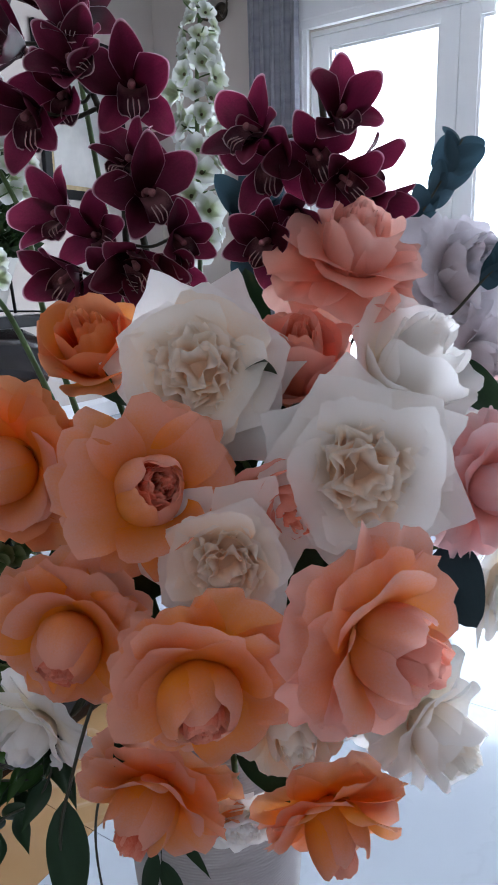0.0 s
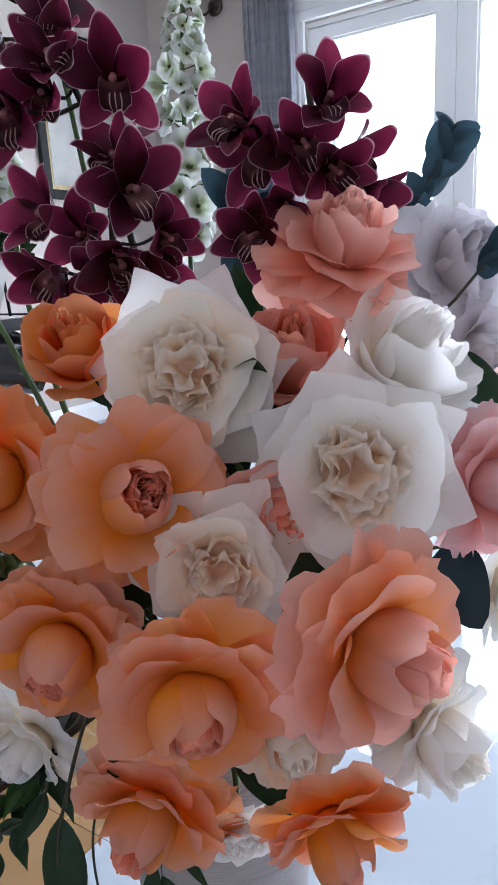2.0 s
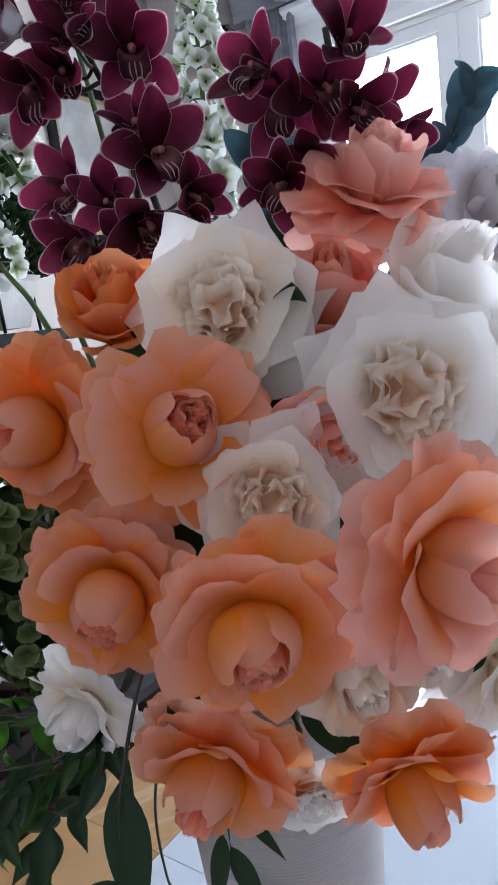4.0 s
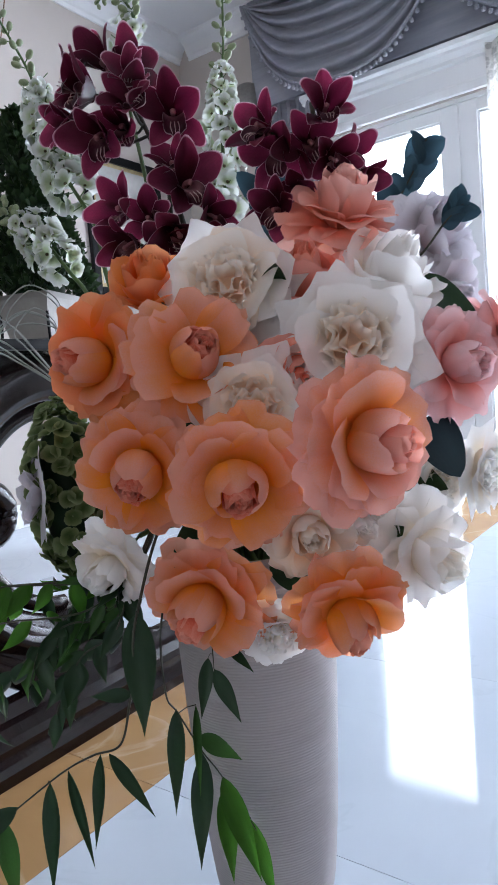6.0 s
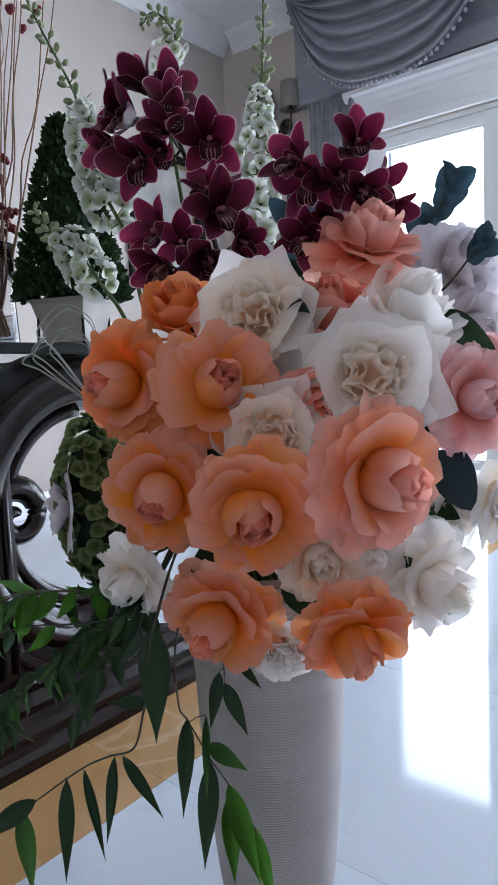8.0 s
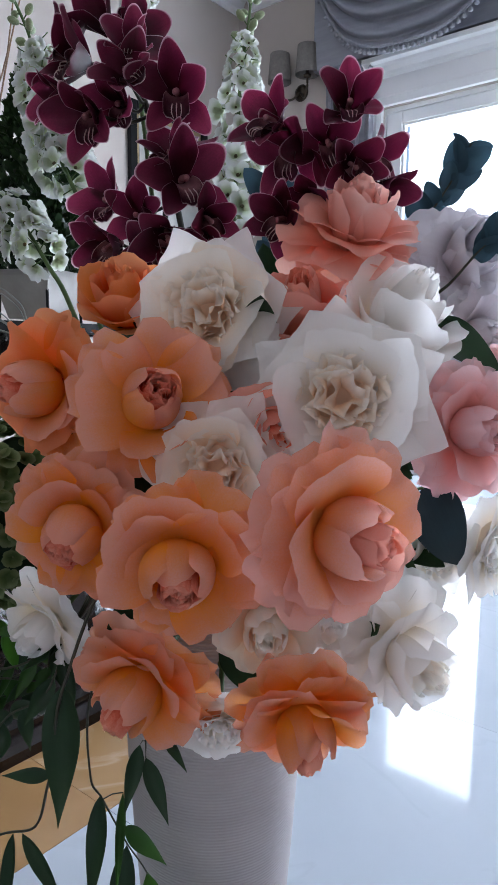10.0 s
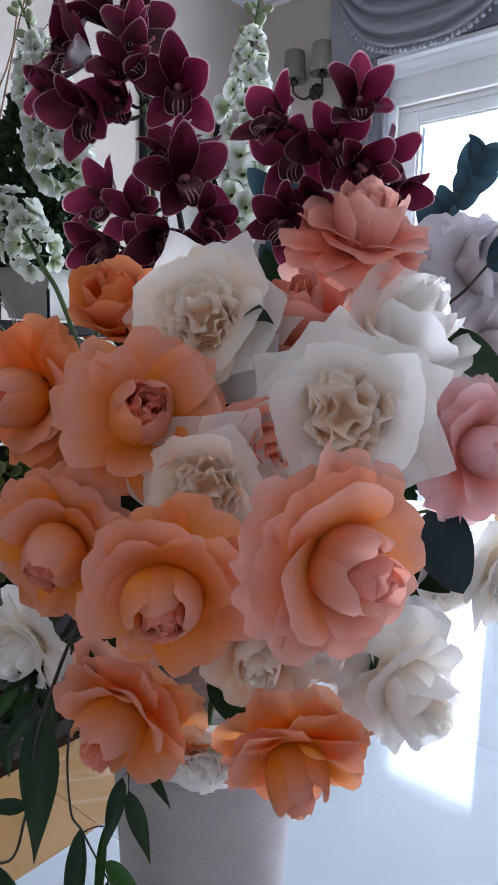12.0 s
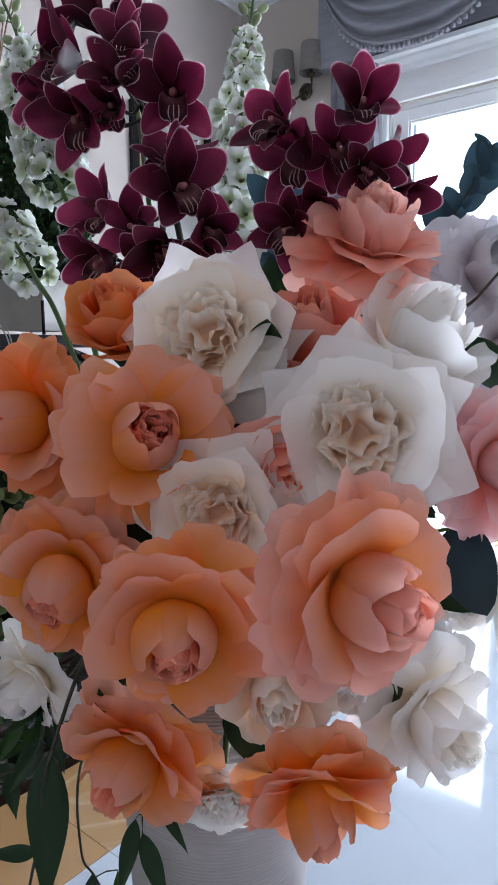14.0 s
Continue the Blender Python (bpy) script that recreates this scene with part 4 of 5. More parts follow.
# ---- roses ----
WHITE_ROSE = "white rose with pointed petals and a cream heart in the vase"
rows = [
    # place, facing, radius, kind, outer, inner, heart, label, spin
    ((-0.080, 0.430, 0.935), (0.25, -1.0, 0.32), 0.061, "cup", PEACH, PEACH, CORAL_IN, "open peach rose with a coral heart in the vase", 10),
    ((-0.049, 0.360, 0.824), (0.05, -1.0, -0.08), 0.060, "cup", PEACH, PEACH, CORAL_IN, "open peach rose with ruffled petals and a coral heart", 40),
    ((-0.146, 0.410, 0.834), (-0.10, -1.0, -0.05), 0.058, "cup", PEACH, PEACH, CORAL_IN, "open peach rose with a small tight heart", 80),
    ((-0.096, 0.390, 0.709), (-0.28, -0.95, -0.22), 0.056, "open", PEACH, PEACH, CORAL_IN, "drooping peach rose with loose petals low in the vase", 20),
    ((0.034, 0.386, 0.686), (0.15, -0.92, -0.38), 0.054, "open", PEACH, PEACH, CORAL_IN, "drooping peach rose hanging over the vase rim", 65),
    ((0.067, 0.370, 0.846), (0.58, -0.9, 0.0), 0.063, "open", PEACH_PINK, PEACH_PINK, CORAL, "large pink and peach rose turned towards the doors", 15),
    ((-0.187, 0.475, 0.943), (-0.45, -0.9, 0.05), 0.060, "open", ORANGE, PEACH, CORAL_IN, "orange-peach rose with loose petals", 33),
    ((-0.136, 0.555, 1.018), (-0.05, -0.66, 0.74), 0.043, "half", ORANGE, ORANGE, ORANGE, "half-open orange rose beside the orchids", 25),
    ((-0.045, 0.500, 1.003), (-0.08, -0.95, 0.35), 0.062, "star", WHITE, CREAM, CREAM, WHITE_ROSE, 12),
    ((0.071, 0.455, 0.931), (0.10, -0.95, 0.25), 0.066, "star", WHITE, WHITE, CREAM, "large white rose with star-shaped pointed petals", 47),
    ((0.124, 0.530, 0.988), (0.45, -0.50, 0.72), 0.052, "half", WHITE, WHITE, WHITE, "white rose turned towards the doors", 80),
    ((0.033, 0.540, 0.995), (0.12, -0.55, 0.80), 0.047, "half", CORAL, CORAL, CORAL_IN, "half-open coral rose behind white roses", 70),
    ((0.009, 0.458, 0.905), (0.40, -0.88, -0.15), 0.036, "half", CORAL, CORAL, CORAL_IN, "coral rose bud between pale roses", 130),
    ((0.084, 0.590, 1.070), (0.22, -0.48, 0.82), 0.056, "fluff", BLUSH, BLUSH, BLUSH, "blush pink rose with many reflexed petals below the orchids", 55),
    ((-0.031, 0.418, 0.883), (0.02, -0.98, 0.10), 0.046, "star", WHITE, CREAM, CREAM, "small cream rose with a quartered heart", 95),
    ((0.006, 0.395, 0.762), (0.10, -0.95, -0.10), 0.042, "open", CREAM, CREAM, CREAM, "small cream rose below the peach roses", 140),
    ((0.179, 0.500, 0.892), (0.55, -0.85, 0.05), 0.056, "open", PINK, PINK, PINK, "pale pink rose at the side of the bouquet", 5),
    ((0.255, 0.570, 0.915), (0.80, -0.45, 0.25), 0.050, "fluff", PINK, PINK, PINK, "pale pink rose leaning out towards the doors", 25),
    ((0.217, 0.560, 0.766), (0.70, -0.6, -0.10), 0.046, "star", WHITE, WHITE, WHITE, "white rose leaning out of the bouquet", 33),
    ((0.165, 0.570, 0.755), (0.20, -0.8, -0.20), 0.040, "star", WHITE, WHITE, WHITE, "white rose half hidden behind another", 71),
    ((0.116, 0.440, 0.720), (0.60, -0.75, -0.25), 0.050, "fluff", WHITE, WHITE, CREAM, "white ruffled rose hanging low beside a peach rose", 81),
    ((-0.193, 0.440, 0.736), (-0.45, -0.8, -0.30), 0.044, "open", WHITE, WHITE, WHITE, "white rose low in the bouquet above hanging leaves", 100),
    ((-0.036, 0.405, 0.665), (0.1, -0.9, -0.40), 0.036, "star", WHITE, WHITE, WHITE, "white rose tucked under the vase rim's blooms", 50),
    ((0.055, 0.425, 0.765), (0.2, -0.9, -0.2), 0.044, "open", WHITE, WHITE, WHITE, "white rose half hidden between peach roses", 15),
]
KINDS = {"cup": CUP, "open": OPEN, "star": STAR, "fluff": FLUFF, "half": HALF}
NOD = {0: (0.42, 0, 0.30), 1: (0.06, 0, -0.55), 2: (-0.22, 0, -0.55), 3: (-0.50, 0, -0.55), 4: (0.10, 0, -0.75), 5: (0.50, 0, -0.12), 6: (-0.45, 0, 0.05)}
# which way the petals of the large open roses stand round the bloom
WAYS = {
    0: {"second": (178, 98, 18, 55), "guard": (-78,), "outer": (150, 60, 20, -20, -60, -100, -140)},
    1: {"second": (92, 168, 235, 305, 12), "guard": (40, 140)},
    2: {"second": (70, 140, 215, 290, 0), "guard": (120, 20)},
    3: {"second": (140, 80, 20, -40, 215), "guard": (112, 35)},
    4: {"second": (60, 120, 175, 5, 235), "guard": (148, 28)},
    5: {"second": (110, 175, 245, 300, 30), "guard": (195, 105, -72)},
    6: {"second": (80, 150, 225, 300, 5), "guard": (-5, -60)},
}
SWELL = {"cup": 1.0, "open": 1.0, "star": 1.12, "fluff": 1.18, "half": 1.12}
for i, (place, facing, radius, kind, o, n, h, label, spin) in enumerate(rows):
    radius *= SWELL[kind]
    rose(Vector(place), facing, radius, KINDS[kind], kind, o, n, h, label, 100 + i, 0.0 if i in WAYS else spin, NOD.get(i), WAYS.get(i))

# ---- orchids ----
TEPALS = [mesh_of("tepal", petal(1.0, 0.275, (74, 60 + 12 * k, 80 + 16 * k), 0.42, tip=0.44, sharp=1.9, narrow=0.32, seed=k, ruffle=0.02, frill=0.0), BURGUNDY) for k in range(3)]
WIDE = [mesh_of("tepal", petal(1.0, 0.32, (66, 52 + 14 * k, 68 + 20 * k), 0.45, tip=0.40, sharp=2.0, narrow=0.30, seed=9 + k, ruffle=0.03, frill=0.0), BURGUNDY) for k in range(2)]
LIP_MESH = mesh_of("lip", petal(0.62, 0.27, (18, 40, 135), 0.20, tip=0.22, ruffle=0.07, narrow=0.8, seed=4), LIP)


def column_mesh():
    bm = tube(bmesh.new(), smooth_path([(0, 0, -0.05), (0, 0.03, 0.15), (0, -0.02, 0.36)], 5), 0.06, 0.045, 8)
    bmesh.ops.create_uvsphere(bm, u_segments=8, v_segments=6, radius=0.065, matrix=Matrix.Translation((0, -0.03, 0.36)))
    return mesh_of("blossom", bm, COLUMN)


COLUMN_MESH = column_mesh()
KEEL = mottled("cream_keel", (0.30, 0.17, 0.17), (0.50, 0.36, 0.33), 300, 0.5)
bm = bmesh.new()
for k in (-1, 0, 1):
    tube(bm, smooth_path([(0.12, 0.055 * k, 0.16), (0.22, 0.075 * k, 0.34), (0.36, 0.085 * k, 0.47), (0.46, 0.06 * k, 0.44)], 4), 0.016, 0.006, 5)
KEEL_MESH = mesh_of("keel", bm, KEEL)


def orchid_spray(path, blooms, label, seed):
    """An arching stem with orchid blossoms; each has five tepals, a lip and a column."""
    rnd = random.Random(seed)
    root = tagged(new("orchid_spray", None), label, "orchid", "orchids of the bouquet")
    base = Vector(path[0])
    root.matrix_basis = Matrix.Translation(base)
    pts = smooth_path(path, 8)
    part("stem", tube(bmesh.new(), [p - base for p in pts], 0.0045, 0.003, 8), DARK_STEM, root)
    for place, facing, r, spin in blooms:
        r *= 1.1 * rnd.uniform(0.96, 1.06)
        close = rnd.uniform(-34, -8)
        p = Vector(place)
        m = Matrix.Translation(p - base) @ turned(facing, 0) @ Matrix.Rotation(radians(spin), 4, "Z") @ Matrix.Diagonal((r, r, r, 1))
        b = part("blossom", COLUMN_MESH, None, root, "burgundy orchid blossom with pale margins", m=m)
        for k, ang in enumerate((90, 160, 20, 232, 308)):
            me = WIDE[k % 2] if k in (1, 2) else TEPALS[k % 3]
            q = Matrix.Rotation(radians(ang + rnd.uniform(-9, 9)), 4, "Z") @ Matrix.Rotation(radians(close + rnd.uniform(-14, 14)), 4, "Y") @ Matrix.Diagonal((*[rnd.uniform(0.92, 1.06)] * 3, 1))
            part("tepal", me, None, b, m=q)
        part("lip", LIP_MESH, None, b, m=Matrix.Rotation(radians(-90), 4, "Z") @ Matrix.Translation((0.04, 0, 0.04)), label="dark veined lip")
        part("keel", KEEL_MESH, None, b, m=Matrix.Rotation(radians(-90), 4, "Z"), label="cream striped keel")
        # the short stalk back to the spray
        near = min(pts, key=lambda q: (q - p).length)
        inv = m.inverted()
        part("stalk", tube(bmesh.new(), [inv @ (q - base) for q in smooth_path([p, p.lerp(near, 0.5) + Vector((0, 0.008, -0.006)), near], 4)], 0.035, 0.035, 6), DARK_STEM, b)
    return root


orchid_spray([(-0.07, 0.53, 0.64), (-0.08, 0.60, 0.85), (-0.10, 0.69, 1.06), (-0.125, 0.715, 1.18), (-0.165, 0.735, 1.30)], [
    ((-0.100, 0.695, 1.236), (0.12, -1.0, -0.06), 0.058, 0),
    ((-0.158, 0.740, 1.312), (0.10, 0.80, 0.50), 0.056, 150),
    ((-0.148, 0.712, 1.282), (0.10, -0.75, 0.55), 0.048, -12),
    ((-0.197, 0.700, 1.272), (-0.70, -0.45, 0.40), 0.060, 28),
    ((-0.186, 0.675, 1.217), (-0.28, -0.95, -0.22), 0.058, 8),
    ((-0.132, 0.755, 1.200), (0.60, 0.45, -0.45), 0.058, 30),
    ((-0.222, 0.705, 1.243), (-0.65, -0.70, -0.05), 0.052, 40),
    ((-0.183, 0.735, 1.318), (-0.55, -0.20, 0.75), 0.052, -20),
    ((-0.150, 0.690, 1.250), (-0.05, -0.80, 0.40), 0.050, 50),
    ((-0.165, 0.715, 1.235), (-0.15, -0.90, -0.05), 0.050, 15),
    ((-0.215, 0.715, 1.285), (-0.75, -0.25, 0.60), 0.052, 60),
], "burgundy orchid spray with pale-edged petals, tall in the vase", 1)
orchid_spray([(-0.08, 0.53, 0.64), (-0.10, 0.60, 0.85), (-0.12, 0.66, 1.0), (-0.12, 0.690, 1.12), (-0.115, 0.70, 1.16)], [
    ((-0.094, 0.655, 1.138), (0.42, -0.85, 0.10), 0.052, 12),
    ((-0.100, 0.680, 1.158), (-0.25, -0.60, 0.70), 0.050, -20),
    ((-0.172, 0.690, 1.122), (-0.50, -0.75, 0.35), 0.054, 25),
    ((-0.156, 0.625, 1.076), (-0.55, -0.70, -0.25), 0.048, -35),
    ((-0.108, 0.640, 1.088), (0.20, -0.85, -0.50), 0.050, 30),
    ((-0.140, 0.660, 1.105), (-0.15, -0.85, 0.10), 0.046, 60),
    ((-0.070, 0.650, 1.100), (0.55, -0.75, -0.25), 0.044, 20),
    ((-0.125, 0.650, 1.070), (-0.1, -0.85, -0.30), 0.046, 80),
    ((-0.080, 0.665, 1.070), (0.3, -0.85, -0.1), 0.046, 40),
], "burgundy orchid spray with pale-edged petals above an orange rose", 2)
orchid_spray([(-0.03, 0.55, 0.64), (0.0, 0.59, 0.85), (0.05, 0.64, 1.03), (0.075, 0.655, 1.13), (0.07, 0.645, 1.21)], [
    ((0.081, 0.622, 1.184), (0.12, -0.85, 0.45), 0.047, 0),
    ((0.014, 0.620, 1.176), (-0.50, -0.72, 0.40), 0.045, -25),
    ((0.030, 0.645, 1.160), (-0.50, -0.80, -0.15), 0.054, 10),
    ((0.062, 0.632, 1.162), (0.05, -0.95, -0.25), 0.043, 20),
    ((0.098, 0.655, 1.146), (0.62, -0.50, -0.05), 0.047, 35),
    ((0.110, 0.648, 1.120), (0.62, -0.40, -0.35), 0.043, -10),
    ((0.018, 0.632, 1.090), (-0.35, -0.85, 0.05), 0.043, -25),
    ((0.083, 0.628, 1.140), (0.30, -0.85, -0.35), 0.041, 45),
    ((0.045, 0.640, 1.115), (-0.1, -0.80, -0.45), 0.040, 15),
], "burgundy orchid spray in front of the bright doors", 3)

# ---- delphiniums ----


def floret_mesh(seed, closed=0.0):
    bm = bmesh.new()
    rnd = random.Random(seed)
    for k in range(5):
        petal(1.0, 0.46, (50 - 25 * closed, 70 - 30 * closed, 88 - 30 * closed), 0.7, tip=0.26, ruffle=0.09, narrow=0.35, seed=seed * 5 + k, bm=bm,
              m=Matrix.Rotation(radians(72 * k + rnd.uniform(-6, 6)), 4, "Z") @ Matrix.Rotation(radians(rnd.uniform(-10, 10)), 4, "Y"), ns=4, nw=4)
    n = len(bm.faces)
    bmesh.ops.create_icosphere(bm, subdivisions=1, radius=0.12, matrix=Matrix.Translation((0, 0, 0.16)))
    bm.faces.ensure_lookup_table()
    for f in bm.faces[n:]:
        f.material_index = 1
    return mesh_of("floret", bm, [FLORET, YELLOW_SPOT])


FLORETS = [floret_mesh(s, c) for s, c in ((1, 0.0), (2, 0.2), (3, 0.5), (4, 0.1))]
bm = bmesh.new()
bmesh.ops.create_uvsphere(bm, u_segments=8, v_segments=6, radius=1.0, matrix=Matrix.Diagonal((0.8, 0.8, 1.2, 1)))
BUD_MESH = mesh_of("bud", bm, BUD)


def delphinium(path, start, end, count, spread, size, label, seed, buds=16):
    """A flower spike: florets packed round the stem between start and end (shares of its length), buds above."""
    rnd = random.Random(seed)
    root = tagged(new("delphinium", None), label, "delphinium", "delphiniums of the bouquet")
    base = Vector(path[0])
    root.matrix_basis = Matrix.Translation(base)
    pts = [p - base for p in smooth_path(path, 14)]
    part("stem", tube(bmesh.new(), pts, 0.0038, 0.0014, 6), STEM, root)

    def spot(f):
        x = f * (len(pts) - 1)
        i = min(len(pts) - 2, int(x))
        return pts[i].lerp(pts[i + 1], x - i), (pts[i + 1] - pts[i]).normalized()

    for i in range(count):
        f = start + (end - start) * (i + 0.5) / count
        p, d = spot(f)
        a = radians(137.5 * i + rnd.uniform(-25, 25))
        x = d.cross(Vector((0.2, 1, 0.1))).normalized()
        out = (x * math.cos(a) + d.cross(x) * math.sin(a) + d * rnd.uniform(-0.1, 0.5)).normalized()
        k = 1 - 0.45 * max(0, (i / count - 0.6) / 0.4)
        r = spread * k * rnd.uniform(0.5, 1.3)
        s = size * k * rnd.uniform(0.8, 1.25)
        part("floret", FLORETS[rnd.randrange(4)], None, root, m=Matrix.Translation(p + out * r) @ turned(out, rnd.uniform(0, 360)) @ Matrix.Diagonal((s, s, s, 1)))
    bm = bmesh.new()
    for i in range(count // 2):
        p, d = spot(start + (end - start) * (i + 0.5) / (count // 2))
        a = radians(137.5 * 2 * i)
        x = d.cross(Vector((0.2, 1, 0.1))).normalized()
        tube(bm, [p, p + (x * math.cos(a) + d.cross(x) * math.sin(a) + d * 0.3) * spread], 0.0008, 0.0008, 4)
    part("pedicel_whorl", bm, STEM, root)
    for i in range(buds):
        f = end + (0.995 - end) * (i + 0.5) / buds
        p, d = spot(f)
        a = radians(137.5 * i)
        x = d.cross(Vector((0.2, 1, 0.1))).normalized()
        out = (x * math.cos(a) + d.cross(x) * math.sin(a) + d * 0.6).normalized()
        k = 1 - 0.6 * i / buds
        q = p + out * (0.016 * k)
        b = part("bud", BUD_MESH, None, root, m=Matrix.Translation(q) @ turned(out) @ Matrix.Diagonal((*[0.0052 * k + 0.0015] * 3, 1)))
        part("pedicel", tube(bmesh.new(), [b.matrix_basis.inverted() @ v for v in (p, q)], 0.15, 0.15, 4), STEM, b)
    return root


delphinium([(-0.06, 0.55, 0.64), (-0.06, 0.66, 0.88), (-0.055, 0.76, 1.08), (-0.045, 0.81, 1.27), (-0.03, 0.84, 1.38), (-0.018, 0.85, 1.52)], 0.40, 0.70, 62, 0.023, 0.0175,
           "white delphinium spike with green buds at its tip", 1, 22)
delphinium([(-0.09, 0.53, 0.64), (-0.15, 0.60, 0.85), (-0.209, 0.68, 1.026), (-0.231, 0.73, 1.123), (-0.271, 0.77, 1.205), (-0.291, 0.79, 1.282), (-0.308, 0.80, 1.357), (-0.344, 0.80, 1.445), (-0.365, 0.80, 1.50)], 0.42, 0.72, 74, 0.026, 0.0175,
           "leaning white delphinium spike with green buds", 2, 26)
delphinium([(-0.10, 0.53, 0.64), (-0.16, 0.60, 0.85), (-0.229, 0.66, 1.012), (-0.262, 0.685, 1.062), (-0.300, 0.71, 1.114), (-0.332, 0.71, 1.141), (-0.357, 0.71, 1.181)], 0.52, 0.78, 34, 0.022, 0.0165,
           "short white delphinium side spike with curled buds", 3, 18)
delphinium([(-0.08, 0.56, 0.64), (-0.12, 0.68, 0.9), (-0.165, 0.80, 1.2), (-0.183, 0.84, 1.377), (-0.157, 0.84, 1.412), (-0.162, 0.84, 1.443), (-0.185, 0.84, 1.465), (-0.206, 0.84, 1.450)], 0.45, 0.58, 10, 0.018, 0.012,
           "delphinium tip with a curled crown of green buds", 4, 22)

# ---- foliage ----


def blade(length, half, bend, curl, mat, twist=0.0, point=1.3, name="leaf"):
    """A leaf along z: broad at a third, drawn out to a point, folded a little along its midrib."""
    def fn(s, w):
        wd = half * (math.sin(math.pi * min(1, s ** 0.66)) ** (0.9 * point)) + 0.0005
        t = bend * s
        x = length * (1 - math.cos(t)) / bend if bend else 0.0
        z = length * math.sin(t) / bend if bend else length * s
        a = twist * s
        lift = curl * wd * w * w
        px, py = w * wd * math.cos(a), w * wd * math.sin(a)
        return Vector((x * math.cos(0) + py + lift * math.cos(t), px, z - lift * math.sin(t)))
    return mesh_of(name, sheet(bmesh.new(), fn, 12, 6), mat)


BROAD = [blade(1.0, 0.24, 0.5 + 0.3 * k, 0.3, LEAF_DARK, 0.1, 0.8) for k in range(2)]
ROUND = blade(1.0, 0.36, 0.4, 0.2, NAVY_LEAF, 0.1, 0.62)
EUC = [blade(1.0, 0.36, 0.35, 0.3, EUCALYPT, 0.0, 0.6), blade(1.0, 0.30, 0.6, 0.25, EUCALYPT, 0.2, 0.6)]


def leafy(path, leaves, size, meshes, label, seed, name="foliage_spray", hang=1.3, stem=DARK_STEM, start=0.2, category="foliage", r=0.0022):
    """A branch with leaves in turn to both sides; hang draws them down."""
    rnd = random.Random(seed)
    root = tagged(new(name, None), label, category, "greenery of the bouquet")
    base = Vector(path[0])
    root.matrix_basis = Matrix.Translation(base)
    pts = [p - base for p in smooth_path(path, 10)]
    part("stem", tube(bmesh.new(), pts, r, r * 0.45, 6), stem, root)
    for i in range(leaves):
        f = start + (1 - start) * (i + 0.5) / leaves
        x = f * (len(pts) - 1)
        k = min(len(pts) - 2, int(x))
        p, d = pts[k].lerp(pts[k + 1], x - k), (pts[k + 1] - pts[k]).normalized()
        side = d.cross(Vector((rnd.uniform(-.4, .4), 1, rnd.uniform(-.3, .3)))).normalized() * (1 if i % 2 else -1)
        way = (d * 0.45 + side * rnd.uniform(0.1, 0.75) + Vector((rnd.uniform(-.3, .3), rnd.uniform(-.4, .3), -hang * rnd.uniform(0.5, 1.2)))).normalized()
        s = size * rnd.uniform(0.75, 1.2) * (1 - 0.25 * (f > 0.9))
        part("leaf", meshes[rnd.randrange(len(meshes))], None, root, m=Matrix.Translation(p) @ faced(way, (rnd.uniform(-.8, .8), -1, rnd.uniform(-.5, .8)), rnd.choice((0, 180))) @ Matrix.Diagonal((s, s, s, 1)))
    return root


NK, LIP_L = (-0.075, 0.50, 0.70), (-0.125, 0.445, 0.785)
HANG = {"d": blade(1.0, 0.15, 0.35, 0.3, LEAF_DARK, 0.15), "g": blade(1.0, 0.15, 0.45, 0.35, LEAF, -0.2), "b": blade(1.0, 0.15, 0.4, 0.4, LEAF_BACKLIT, 0.2)}


def hanging_spray(path, leaves, label, r=0.0014):
    """A drooping stem whose leaves hang each in its own way: foot, tip, half width, tone."""
    root = tagged(new("foliage_spray", None), label, "foliage", "greenery of the bouquet")
    base = Vector(path[0])
    root.matrix_basis = Matrix.Translation(base)
    pts = smooth_path(path, 8)
    part("stem", tube(bmesh.new(), [p - base for p in pts], r * 0.9, r * 0.4, 6), DARK_STEM, root)
    for k, (foot, tip, half, tone) in enumerate(leaves):
        foot, tip = Vector(foot), Vector(tip)
        d = tip - foot
        leaf = part("leaf", HANG[tone], None, root, m=Matrix.Translation(foot - base) @ faced(d, (0.25 * math.sin(2.3 * k), -1, 0.3)) @ Matrix.Diagonal((d.length, half / 0.15, d.length, 1)))
        near = min(pts, key=lambda q: (q - foot).length)
        if (near - foot).length > 0.002:
            inv = leaf.matrix_basis.inverted()
            part("leaf_stalk", tube(bmesh.new(), [inv @ (q - base) for q in (near, near.lerp(foot, 0.5) + Vector((0, 0, 0.002)), foot)], 0.009, 0.006, 5), DARK_STEM, leaf)


hanging_spray([NK, (-0.10, 0.43, 0.785), (-0.140, 0.40, 0.70), (-0.149, 0.40, 0.62), (-0.140, 0.40, 0.596), (-0.122, 0.40, 0.554), (-0.107, 0.40, 0.527), (-0.078, 0.40, 0.460)], [
    ((-0.141, 0.400, 0.601), (-0.149, 0.385, 0.506), 0.0088, "d"),
    ((-0.122, 0.400, 0.552), (-0.136, 0.385, 0.448), 0.0110, "d"),
    ((-0.123, 0.400, 0.570), (-0.076, 0.385, 0.554), 0.0100, "g"),
    ((-0.106, 0.400, 0.526), (-0.079, 0.385, 0.430), 0.0113, "b"),
    ((-0.107, 0.404, 0.510), (-0.106, 0.392, 0.424), 0.0100, "b"),
    ((-0.084, 0.402, 0.475), (-0.064, 0.390, 0.399), 0.0092, "b"),
    ((-0.122, 0.402, 0.602), (-0.126, 0.378, 0.523), 0.0042, "g"),
], "hanging branch of bright green pointed leaves in front of the vase")
